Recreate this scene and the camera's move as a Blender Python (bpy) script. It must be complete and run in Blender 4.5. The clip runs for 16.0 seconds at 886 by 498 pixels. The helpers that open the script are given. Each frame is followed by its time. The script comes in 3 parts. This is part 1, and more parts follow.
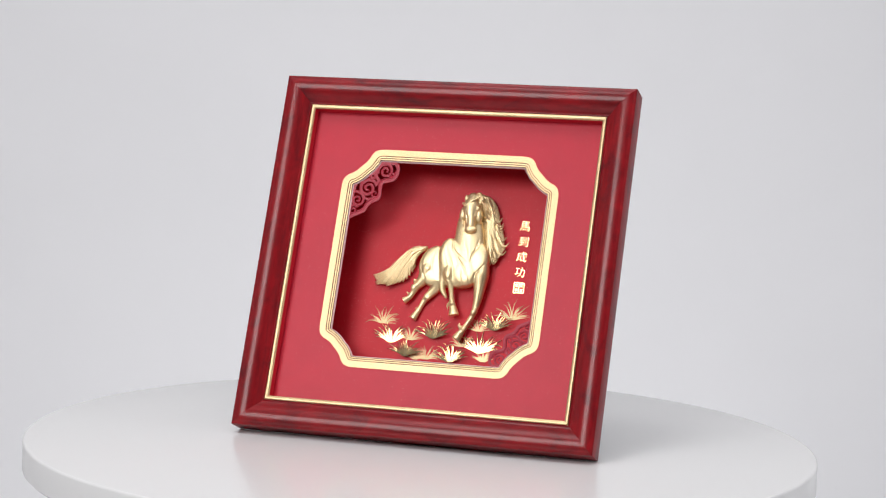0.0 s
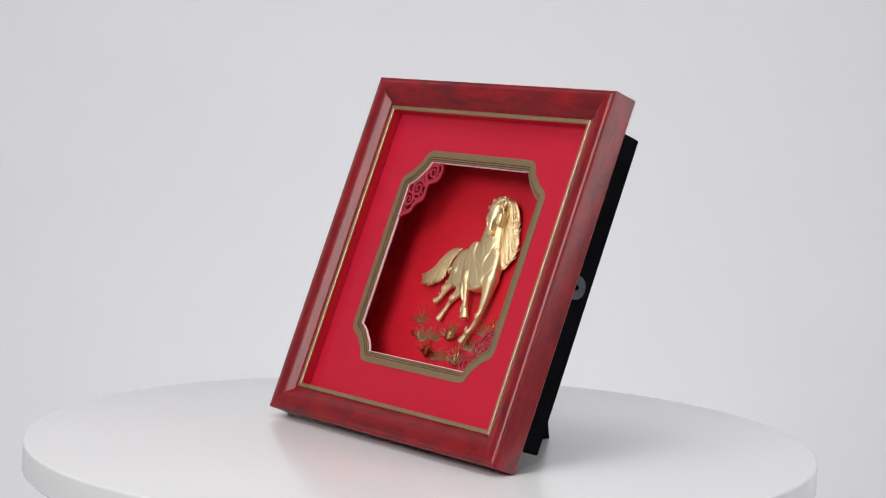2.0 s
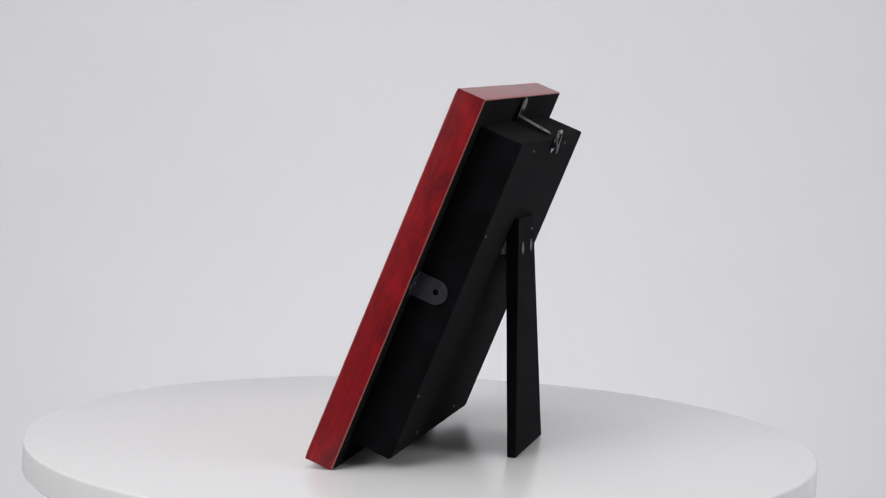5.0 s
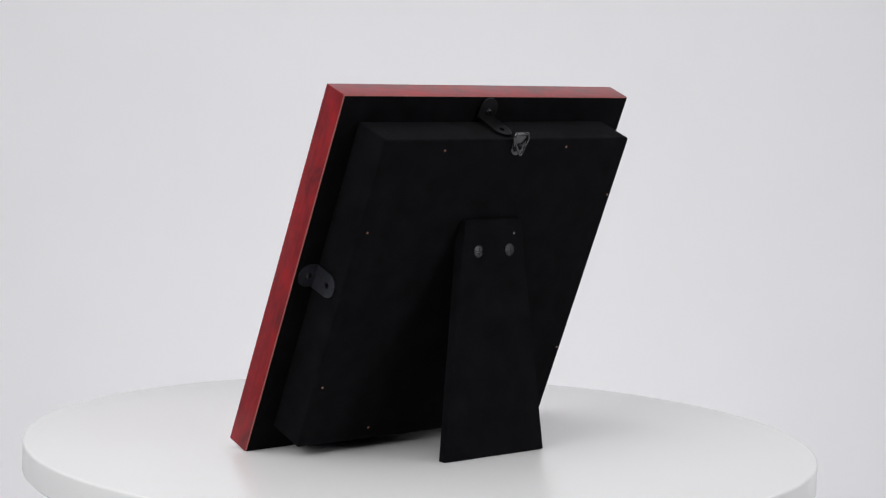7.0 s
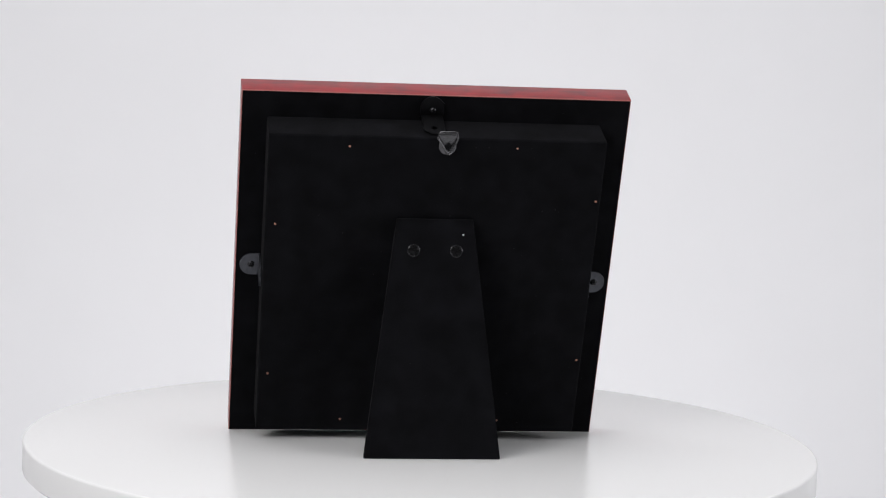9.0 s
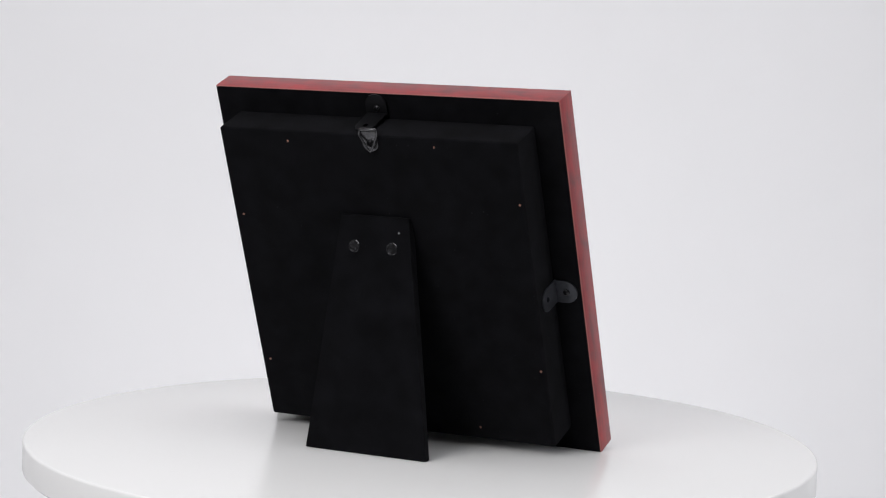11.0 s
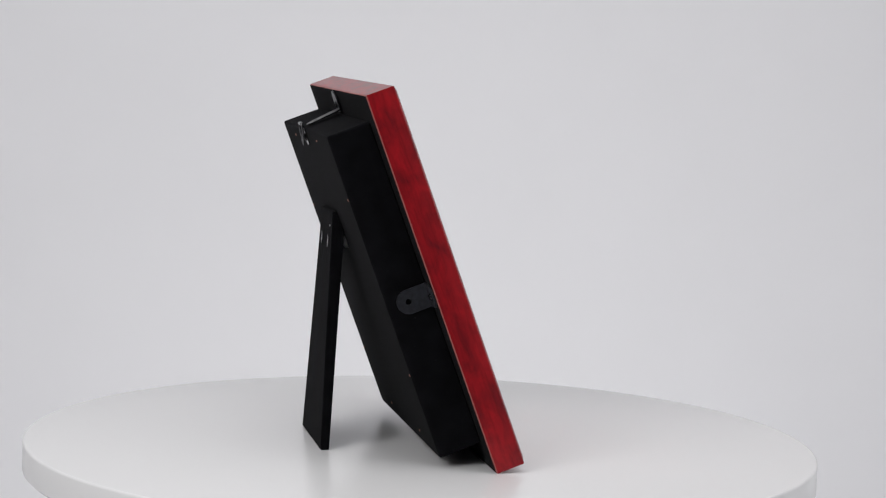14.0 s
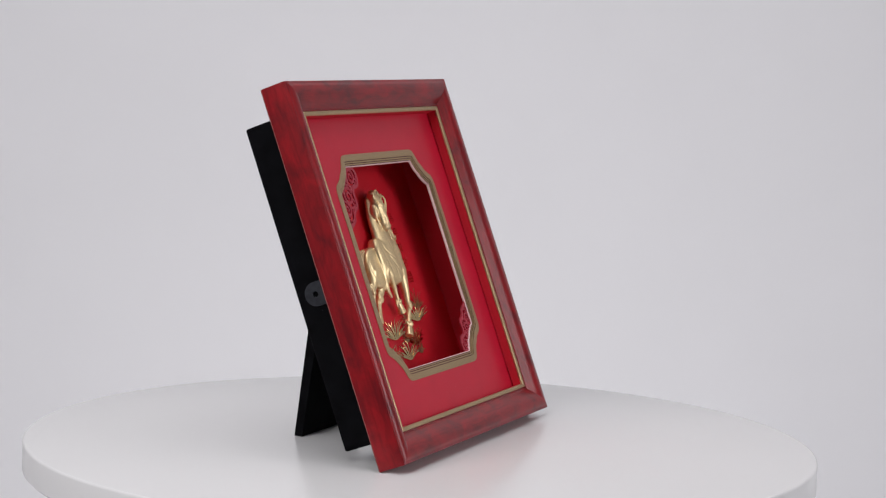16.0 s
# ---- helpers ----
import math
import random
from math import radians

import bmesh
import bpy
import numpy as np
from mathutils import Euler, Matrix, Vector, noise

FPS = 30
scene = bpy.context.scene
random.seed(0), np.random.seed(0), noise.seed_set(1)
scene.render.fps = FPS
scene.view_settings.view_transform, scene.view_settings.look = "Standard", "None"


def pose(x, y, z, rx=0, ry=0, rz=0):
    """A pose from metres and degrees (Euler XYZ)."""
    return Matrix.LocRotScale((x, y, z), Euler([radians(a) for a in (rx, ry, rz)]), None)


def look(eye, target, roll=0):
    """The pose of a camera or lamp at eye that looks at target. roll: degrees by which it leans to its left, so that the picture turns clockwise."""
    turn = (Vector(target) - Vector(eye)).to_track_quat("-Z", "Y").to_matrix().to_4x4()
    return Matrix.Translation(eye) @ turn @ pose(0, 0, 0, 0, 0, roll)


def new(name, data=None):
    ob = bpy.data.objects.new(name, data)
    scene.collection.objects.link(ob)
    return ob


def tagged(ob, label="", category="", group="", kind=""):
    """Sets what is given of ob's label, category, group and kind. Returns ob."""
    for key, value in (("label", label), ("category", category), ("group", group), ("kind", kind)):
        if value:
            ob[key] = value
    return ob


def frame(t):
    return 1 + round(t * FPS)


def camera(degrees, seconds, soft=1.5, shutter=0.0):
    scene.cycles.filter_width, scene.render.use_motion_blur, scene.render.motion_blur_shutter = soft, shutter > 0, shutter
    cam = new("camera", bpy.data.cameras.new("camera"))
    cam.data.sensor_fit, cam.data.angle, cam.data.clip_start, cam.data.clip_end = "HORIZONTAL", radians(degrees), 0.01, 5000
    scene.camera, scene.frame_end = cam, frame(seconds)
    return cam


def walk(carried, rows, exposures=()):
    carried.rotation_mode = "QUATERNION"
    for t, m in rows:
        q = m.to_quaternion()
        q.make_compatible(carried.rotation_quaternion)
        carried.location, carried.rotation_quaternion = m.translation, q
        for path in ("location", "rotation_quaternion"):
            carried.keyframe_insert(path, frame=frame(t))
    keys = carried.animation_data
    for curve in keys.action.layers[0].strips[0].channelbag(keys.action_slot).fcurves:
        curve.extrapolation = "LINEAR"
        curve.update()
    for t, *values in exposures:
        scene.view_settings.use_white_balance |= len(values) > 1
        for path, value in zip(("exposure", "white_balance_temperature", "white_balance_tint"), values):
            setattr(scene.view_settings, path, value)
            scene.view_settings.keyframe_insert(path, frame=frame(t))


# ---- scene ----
# ---------------------------------------------------------------- camera
cam = camera(23.17, 16.0, soft=1.2)
EYE = pose(0, -1.6216, 0.304, 90 - 5.612, 0, -0.424) @ pose(0, 0, 0, 0, 0, 1.866)
walk(cam, [(0.0, EYE), (16.0, EYE)], exposures=[(t, stops, 6500, tint) for t, stops, tint in (
    (0.0, 0.0, 10), (3.0, -0.03, 10), (5.5, -0.06, 10), (7.0, 0.04, 10), (9.0, 0.17, 10), (11.5, 0.16, 10), (12.5, 0.09, 10), (13.5, -0.04, 10),
    (14.5, -0.16, 10), (15.2, -0.17, 11.5), (16.0, -0.17, 12.5))])

# turn of the table, degrees at t seconds
START, RATE, BOW = -17.78, -17.133, -0.0068
LEAN = 21.07
W = 0.28                       # outer side of the square frame
BASE = Vector((-0.1356 + W / 2, -0.0282, 0.0))   # frame's foot on the platter, before the turn

# ---------------------------------------------------------------- light
world = bpy.data.worlds.new("studio_air")
world.use_nodes = True
world.node_tree.nodes["Background"].inputs["Color"].default_value = (0.8, 0.82, 0.86, 1)
world.node_tree.nodes["Background"].inputs["Strength"].default_value = 0.05
scene.world = world


def softbox(name, eye, target, sx, sy, power, colour=(1, 1, 1)):
    data = bpy.data.lights.new(name, "AREA")
    data.shape, data.size, data.size_y, data.energy, data.color = "RECTANGLE", sx, sy, power, colour
    ob = new(name, data)
    ob.matrix_world = look(eye, target)
    return ob


softbox("softbox_key", (-1.08, -1.46, 1.15), (0, 0, 0.12), 1.0, 0.9, 23, (1, 0.985, 0.985))
softbox("softbox_fill", (1.70, -0.68, 0.55), (0, 0, 0.08), 0.9, 0.9, 12, (0.985, 0.985, 1))
softbox("softbox_top", (-0.15, -0.45, 1.80), (0, 0.05, 0), 1.3, 0.9, 12.5, (0.99, 0.985, 1))
# two added, unseen lamps that only brighten the sweep and its middle
softbox("softbox_backdrop_high", (0, 0.25, 2.05), (0, 1.5, 0.2), 2.2, 0.5, 2.4, (0.99, 0.985, 1))
softbox("softbox_backdrop_low", (0, 0.45, -0.50), (0, 1.5, 0.22), 0.8, 0.35, 3.6, (0.99, 0.985, 1))

# ---------------------------------------------------------------- materials


def material(name, rough=0.5, metal=0.0, colour=(0.5, 0.5, 0.5)):
    m = bpy.data.materials.new(name)
    m.use_nodes = True
    b = m.node_tree.nodes["Principled BSDF"]
    b.inputs["Base Color"].default_value = (*colour, 1)
    b.inputs["Roughness"].default_value = rough
    b.inputs["Metallic"].default_value = metal
    return m, m.node_tree, b


def coords(nt, scale=(1, 1, 1)):
    tc = nt.nodes.new("ShaderNodeTexCoord")
    mp = nt.nodes.new("ShaderNodeMapping")
    mp.inputs["Scale"].default_value = scale
    nt.links.new(tc.outputs["Object"], mp.inputs["Vector"])
    return mp.outputs["Vector"]


def noisy(nt, vec, scale, detail=4, rough=0.55, distort=0.0):
    n = nt.nodes.new("ShaderNodeTexNoise")
    n.inputs["Scale"].default_value, n.inputs["Detail"].default_value = scale, detail
    n.inputs["Roughness"].default_value, n.inputs["Distortion"].default_value = rough, distort
    nt.links.new(vec, n.inputs["Vector"])
    return n.outputs["Fac"]


def ramp(nt, fac, stops):
    r = nt.nodes.new("ShaderNodeValToRGB")
    while len(r.color_ramp.elements) < len(stops):
        r.color_ramp.elements.new(0.5)
    for e, (p, c) in zip(r.color_ramp.elements, stops):
        e.position, e.color = p, (*c, 1)
    nt.links.new(fac, r.inputs["Fac"])
    return r.outputs["Color"]


def span(nt, fac, lo, hi):
    r = nt.nodes.new("ShaderNodeMapRange")
    r.inputs["To Min"].default_value, r.inputs["To Max"].default_value = lo, hi
    nt.links.new(fac, r.inputs["Value"])
    return r.outputs["Result"]


def blend(nt, fac, a, b, mode="MIX"):
    x = nt.nodes.new("ShaderNodeMix")
    x.data_type, x.blend_type = "RGBA", mode
    if isinstance(fac, float):
        x.inputs[0].default_value = fac
    else:
        nt.links.new(fac, x.inputs[0])
    for k, v in ((6, a), (7, b)):
        if isinstance(v, tuple):
            x.inputs[k].default_value = (*v, 1)
        else:
            nt.links.new(v, x.inputs[k])
    return x.outputs[2]


def bump(nt, b, fac, strength, distance):
    n = nt.nodes.new("ShaderNodeBump")
    n.inputs["Strength"].default_value, n.inputs["Distance"].default_value = strength, distance
    nt.links.new(fac, n.inputs["Height"])
    nt.links.new(n.outputs["Normal"], b.inputs["Normal"])


def paper_white(name, colour, rough):
    m, nt, b = material(name, rough)
    v = coords(nt)
    f = noisy(nt, v, 3.0, 3)
    c = ramp(nt, f, [(0.3, tuple(k * 0.975 for k in colour)), (0.7, colour)])
    nt.links.new(c, b.inputs["Base Color"])
    bump(nt, b, noisy(nt, v, 900, 2), 0.04, 0.0005)
    return m


def lacquered_wood():
    m, nt, b = material("lacquered_redwood", 0.3)
    info = nt.nodes.new("ShaderNodeObjectInfo")
    tc = nt.nodes.new("ShaderNodeTexCoord")
    add = nt.nodes.new("ShaderNodeVectorMath")
    add.operation = "ADD"
    nt.links.new(tc.outputs["Object"], add.inputs[0])
    nt.links.new(info.outputs["Random"], add.inputs[1])
    mp = nt.nodes.new("ShaderNodeMapping")
    mp.inputs["Scale"].default_value = (38, 75, 75)
    nt.links.new(add.outputs["Vector"], mp.inputs["Vector"])
    v = mp.outputs["Vector"]
    grain = noisy(nt, v, 1.0, 6, 0.62, 0.8)
    c = ramp(nt, grain, [(0.24, (0.085, 0.004, 0.008)), (0.46, (0.21, 0.005, 0.009)), (0.72, (0.31, 0.006, 0.011))])
    mp2 = nt.nodes.new("ShaderNodeMapping")
    mp2.inputs["Scale"].default_value = (40, 420, 420)
    nt.links.new(add.outputs["Vector"], mp2.inputs["Vector"])
    fine = noisy(nt, mp2.outputs["Vector"], 1.0, 4, 0.6)
    c2 = ramp(nt, fine, [(0.34, (0.45, 0.40, 0.40)), (0.52, (1, 1, 1))])
    nt.links.new(blend(nt, 0.4, c, c2, "MULTIPLY"), b.inputs["Base Color"])
    nt.links.new(span(nt, grain, 0.38, 0.50), b.inputs["Roughness"])
    b.inputs["Coat Weight"].default_value = 0.50
    b.inputs["Coat Roughness"].default_value = 0.20
    b.inputs["Specular IOR Level"].default_value = 0.12
    bump(nt, b, fine, 0.05, 0.0003)
    return m


def red_paper(name, colour, rough, sheen, dusty=True):
    m, nt, b = material(name, rough)
    v = coords(nt)
    f = noisy(nt, v, 45, 4)
    c = ramp(nt, f, [(0.3, tuple(k * 0.92 for k in colour)), (0.7, colour)])
    speck = noisy(nt, v, 1500, 1, 0.3)
    s = ramp(nt, speck, [(0.74, (0, 0, 0)), (0.80, (1, 1, 1))])
    nt.links.new(blend(nt, s, c, (0.75, 0.25, 0.25)) if dusty else c, b.inputs["Base Color"])
    b.inputs["Specular IOR Level"].default_value = sheen
    weave = noisy(nt, coords(nt, (1, 1, 2.2)), 1400, 2)
    bump(nt, b, weave, 0.10, 0.0003)
    return m


def gold(name, colour, lo, hi, grain, depth, coat=0.6, mottle=0.86, dimple=0.0):
    m, nt, b = material(name, 0.3, 1.0, colour)
    b.inputs["Coat Weight"].default_value, b.inputs["Coat Roughness"].default_value = coat, 0.22
    v = coords(nt)
    f = noisy(nt, v, grain, 3)
    c = ramp(nt, f, [(0.35, tuple(k * mottle for k in colour)), (0.65, colour)])
    nt.links.new(c, b.inputs["Base Color"])
    nt.links.new(span(nt, noisy(nt, v, grain * 0.4, 3), lo, hi), b.inputs["Roughness"])
    if dimple:
        add = nt.nodes.new("ShaderNodeMath")
        add.operation = "ADD"
        nt.links.new(f, add.inputs[0])
        nt.links.new(span(nt, noisy(nt, v, grain * 0.3, 2), 0.0, dimple), add.inputs[1])
        f = add.outputs[0]
    bump(nt, b, f, 0.25, depth)
    return m


def velvet():
    m, nt, b = material("black_flock", 0.95)
    v = coords(nt)
    f = noisy(nt, v, 60, 5)
    c = ramp(nt, f, [(0.35, (0.0024, 0.0024, 0.0030)), (0.7, (0.0052, 0.0052, 0.0066))])
    lint = ramp(nt, noisy(nt, v, 420, 1, 0.3), [(0.80, (0, 0, 0)), (0.84, (1, 1, 1))])
    nt.links.new(blend(nt, lint, c, (0.02, 0.02, 0.022)), b.inputs["Base Color"])
    b.inputs["Specular IOR Level"].default_value = 0.06
    b.inputs["Sheen Weight"].default_value = 0.008
    bump(nt, b, noisy(nt, v, 2600, 2), 0.35, 0.0004)
    return m


def steel(name, colour, rough):
    m, nt, b = material(name, rough, 0.85, colour)
    v = coords(nt)
    f = noisy(nt, v, 300, 4)
    nt.links.new(ramp(nt, f, [(0.3, tuple(k * 0.7 for k in colour)), (0.7, colour)]), b.inputs["Base Color"])
    nt.links.new(span(nt, f, rough - 0.08, rough + 0.12), b.inputs["Roughness"])
    return m


M_SWEEP = paper_white("white_sweep_paper", (0.80, 0.80, 0.815), 0.75)
M_WALL = paper_white("grey_wall_paint", (0.50, 0.50, 0.51), 0.8)
M_CURTAIN = paper_white("charcoal_curtain", (0.06, 0.06, 0.062), 0.9)
M_PLATTER = paper_white("white_satin_acrylic", (0.80, 0.80, 0.80), 0.22)
M_WOOD = lacquered_wood()
M_MAT = red_paper("red_mat_paper", (0.58, 0.012, 0.038), 0.38, 0.26)
M_PANEL = red_paper("red_panel_paper", (0.66, 0.010, 0.024), 0.50, 0.34)
M_RECESS = red_paper("red_recess_paper", (0.56, 0.013, 0.030), 0.6, 0.25, False)
M_CLOUD = red_paper("rose_red_card", (0.42, 0.022, 0.045), 0.45, 0.45)
M_EDGE = red_paper("pink_cut_card", (0.86, 0.60, 0.60), 0.5, 0.5)
M_FOIL = gold("gold_foil_paper", (0.62, 0.45, 0.245), 0.36, 0.50, 900, 0.00060, 0.2, 0.74)
M_LIP = gold("gilt_slip", (0.62, 0.45, 0.25), 0.36, 0.48, 500, 0.00005, 0.2)
M_HORSE = gold("satin_gold_relief", (0.98, 0.76, 0.43), 0.38, 0.48, 800, 0.00014, 0.1, 0.88, 1.0)
M_HORSE.node_tree.nodes["Principled BSDF"].inputs["Metallic"].default_value = 0.86    # sandblasted, half matt
M_LEAF = gold("polished_gold_foil", (0.84, 0.62, 0.30), 0.10, 0.20, 500, 0.00004)
M_RAWEDGE = red_paper("worn_wood_edge", (0.28, 0.08, 0.07), 0.6, 0.4)
M_GROOVE = red_paper("brown_line", (0.13, 0.022, 0.018), 0.55, 0.3)
M_HANGER = steel("bright_zinc", (0.10, 0.10, 0.105), 0.22)
M_FLOCK = velvet()
M_BLACK = velvet()
M_BLACK.name = "black_matt_paint"
M_STEEL = steel("blued_steel", (0.075, 0.078, 0.09), 0.34)
M_DARKSTEEL = steel("dark_steel", (0.014, 0.014, 0.016), 0.34)
M_RIVET = steel("black_nickel", (0.04, 0.04, 0.043), 0.24)
M_HINGE = steel("bright_steel", (0.55, 0.55, 0.56), 0.3)
M_COPPER = steel("copper_pin", (0.45, 0.22, 0.16), 0.4)

# ---------------------------------------------------------------- mesh helpers


def part(name, bm, mat, parent=None, label="", smooth=False, m=None):
    bmesh.ops.recalc_face_normals(bm, faces=bm.faces[:])
    me = bpy.data.meshes.new(name)
    bm.to_mesh(me)
    bm.free()
    me.materials.append(mat)
    if smooth:
        me.shade_smooth()
    ob = new(name, me)
    ob.parent = parent
    if m is not None:
        ob.matrix_basis = m
    if label:
        tagged(ob, label)
    return ob


def block(x0, x1, y0, y1, z0, z1, bevel=0.0, seg=2):
    bm = bmesh.new()
    bmesh.ops.create_cube(bm, size=1)
    for v in bm.verts:
        v.co = Vector(((x0, x1)[v.co.x > 0], (y0, y1)[v.co.y > 0], (z0, z1)[v.co.z > 0]))
    if bevel:
        bmesh.ops.bevel(bm, geom=bm.edges[:], offset=bevel, segments=seg, profile=0.5, affect="EDGES")
    return bm


def lathe(profile, n=64):
    """Closed solid of turn about z from (radius, z) pairs that begin and end on the axis."""
    bm = bmesh.new()
    rings = []
    for r, z in profile:
        if r < 1e-7:
            rings.append([bm.verts.new((0, 0, z))])
        else:
            rings.append([bm.verts.new((r * math.cos(2 * math.pi * k / n), r * math.sin(2 * math.pi * k / n), z)) for k in range(n)])
    for a, b in zip(rings, rings[1:]):
        for k in range(n):
            j = (k + 1) % n
            f = [a[k % len(a)], a[j % len(a)], b[j % len(b)], b[k % len(b)]]
            u = list(dict.fromkeys(f))
            if len(u) > 2:
                bm.faces.new(u)
    return bm


def spline(pts, steps):
    """Catmull-Rom through tuples of numbers."""
    p = [np.array(q, float) for q in pts]
    p = [2 * p[0] - p[1]] + p + [2 * p[-1] - p[-2]]
    out = []
    for i in range(1, len(p) - 2):
        for k in range(steps):
            s = k / steps
            out.append(0.5 * (2 * p[i] + (p[i + 1] - p[i - 1]) * s + (2 * p[i - 1] - 5 * p[i] + 4 * p[i + 1] - p[i + 2]) * s * s
                              + (3 * p[i] - p[i - 1] - 3 * p[i + 1] + p[i + 2]) * s ** 3))
    out.append(p[-2])
    return out


def tube(bm, pts, steps=5, n=10, flat=1.0, caps=True):
    """A closed tapering limb through (x, v, w, r) in mm; its depth is r * flat."""
    line = spline(pts, steps)
    if caps:
        a, b = line[0], line[-1]
        da, db = line[0] - line[1], line[-1] - line[-2]
        la, lb = np.linalg.norm(da[:3]) + 1e-9, np.linalg.norm(db[:3]) + 1e-9
        pre, post = [], []
        for s in (0.95, 0.75, 0.4):
            pre.append(np.append(a[:3] + da[:3] / la * a[3] * s, a[3] * math.sqrt(1 - s * s)))
        for s in (0.4, 0.75, 0.95):
            post.append(np.append(b[:3] + db[:3] / lb * b[3] * s, b[3] * math.sqrt(1 - s * s)))
        line = pre + line + post
    rings = []
    for i, q in enumerate(line):
        d = line[min(i + 1, len(line) - 1)] - line[max(i - 1, 0)]
        t = Vector((d[0], -d[2], d[1])).normalized()
        side = t.cross(Vector((0, 1, 0)))
        side = side.normalized() if side.length > 1e-4 else Vector((1, 0, 0))
        up = side.cross(t).normalized()
        c = Vector((q[0], -q[2], q[1]))
        rings.append([bm.verts.new((c + side * q[3] * math.cos(2 * math.pi * k / n) + up * q[3] * flat * math.sin(2 * math.pi * k / n)) * 0.001)
                      for k in range(n)])
    for a, b in zip(rings, rings[1:]):
        for k in range(n):
            bm.faces.new((a[k], a[(k + 1) % n], b[(k + 1) % n], b[k]))
    bm.faces.new(rings[0][::-1])
    bm.faces.new(rings[-1])


def egg(bm, x, v, w, rx, rv, rw, turn=0, power=2.5):
    """A cushion in mm; a higher power makes its front flatter."""
    m = Matrix.Translation((x * 0.001, -w * 0.001, v * 0.001)) @ Matrix.Rotation(radians(turn), 4, "Y") @ Matrix.Diagonal((rx * 0.001, rw * 0.001, rv * 0.001, 1))
    made = bmesh.ops.create_icosphere(bm, subdivisions=4, radius=1)["verts"]
    for q in made:
        d = (1 - min(math.hypot(q.co.x, q.co.z), 1) ** power) ** (1 / power)
        q.co = m @ Vector((q.co.x, math.copysign(d, q.co.y) if abs(q.co.y) > 1e-6 else 0, q.co.z))


def ribbon(bm, pts, w, thick, ridge=0.0, steps=6):
    """A strip in the picture's plane through (x, v, halfwidth) in mm, its front at depth w."""
    line = spline(pts, steps)
    rows = []
    for i, q in enumerate(line):
        d = line[min(i + 1, len(line) - 1)] - line[max(i - 1, 0)]
        l = math.hypot(d[0], d[1]) + 1e-9
        nx, nv = -d[1] / l, d[0] / l
        h = max(q[2], 0.02)
        row = []
        for s, dep in ((-1, w - thick), (-1, w), (0, w + ridge), (1, w), (1, w - thick)):
            row.append(bm.verts.new((0.001 * (q[0] + s * h * nx), -0.001 * dep, 0.001 * (q[1] + s * h * nv))))
        rows.append(row)
    for a, b in zip(rows, rows[1:]):
        for k in range(5):
            bm.faces.new((a[k], a[(k + 1) % 5], b[(k + 1) % 5], b[k]))
    bm.faces.new(rows[0])
    bm.faces.new(rows[-1][::-1])


# ---------------------------------------------------------------- the studio
def build_studio():
    x0, x1, y0, back, floor_z, top = -2.2, 2.2, -2.8, 1.5, -0.60, 2.2
    bend = 0.35
    prof = [(y0, floor_z), (back - bend, floor_z)]
    prof += [(back - bend + bend * math.sin(a), floor_z + bend - bend * math.cos(a)) for a in np.linspace(0.08, math.pi / 2, 20)]
    prof.append((back, top))
    bm = bmesh.new()
    rows = [[bm.verts.new((x, y, z)) for x in (x0, x1)] for y, z in prof]
    under = [[bm.verts.new((x, y + (0.02 if z > floor_z else 0), z - 0.02)) for x in (x0, x1)] for y, z in prof]
    for a, b in zip(rows, rows[1:]):
        bm.faces.new((a[0], a[1], b[1], b[0]))
    for a, b in zip(under, under[1:]):
        bm.faces.new((a[0], b[0], b[1], a[1]))
    tagged(part("backdrop", bm, M_SWEEP, smooth=True), "seamless pale grey-white studio paper sweep", "backdrop", kind="structure")
    for name, b in (("wall_west", (x0 - 0.1, x0, y0, back + 0.1, floor_z - 0.02, top)), ("wall_east", (x1, x1 + 0.1, y0, back + 0.1, floor_z - 0.02, top)),
                    ("wall_south", (x0 - 0.1, x1 + 0.1, y0 - 0.1, y0, floor_z - 0.02, top))):
        dark = name == "wall_south"
        tagged(part(name, block(*b), M_CURTAIN if dark else M_WALL), "dark grey studio curtain wall" if dark else "plain grey painted studio wall", "wall", kind="structure")
    tagged(part("ceiling", block(x0 - 0.1, x1 + 0.1, y0 - 0.1, back + 0.1, top, top + 0.1), M_WALL), "plain grey studio ceiling", "ceiling", kind="structure")


R_DISC, T_DISC = 0.2977, 0.023


def build_turntable():
    table = tagged(new("turntable"), "round white satin display turntable with a thick rim", "turntable")
    table.location = (0, 0, -0.07)
    e = 0.0018
    prof = [(0, 0.07 - T_DISC), (R_DISC - e, 0.07 - T_DISC), (R_DISC, 0.07 - T_DISC + e), (R_DISC, 0.07 - e)]
    prof += [(R_DISC - e + e * math.cos(a), 0.07 - e + e * math.sin(a)) for a in (0.4, 0.8, 1.2)] + [(R_DISC - e, 0.07), (0, 0.07)]
    platter = part("platter", lathe(prof, 192), M_PLATTER, table, "glossy white round platter")
    plinth = tagged(new("display_plinth"), "plain white round plinth under the turntable", "plinth")
    plinth.location = (0, 0, -0.60)
    part("column", lathe([(0, 0), (0.2, 0), (0.2, 0.525), (0.196, 0.529), (0, 0.53)], 96), M_WALL, plinth)
    part("base", lathe([(0, 0), (0.2, 0), (0.205, 0.004), (0.205, 0.042), (0.2, 0.046), (0, 0.046)], 96), M_PLATTER, table)
    for p in table.children:
        p.data.shade_smooth()
        p.data.set_sharp_from_angle(angle=radians(40))
    return platter


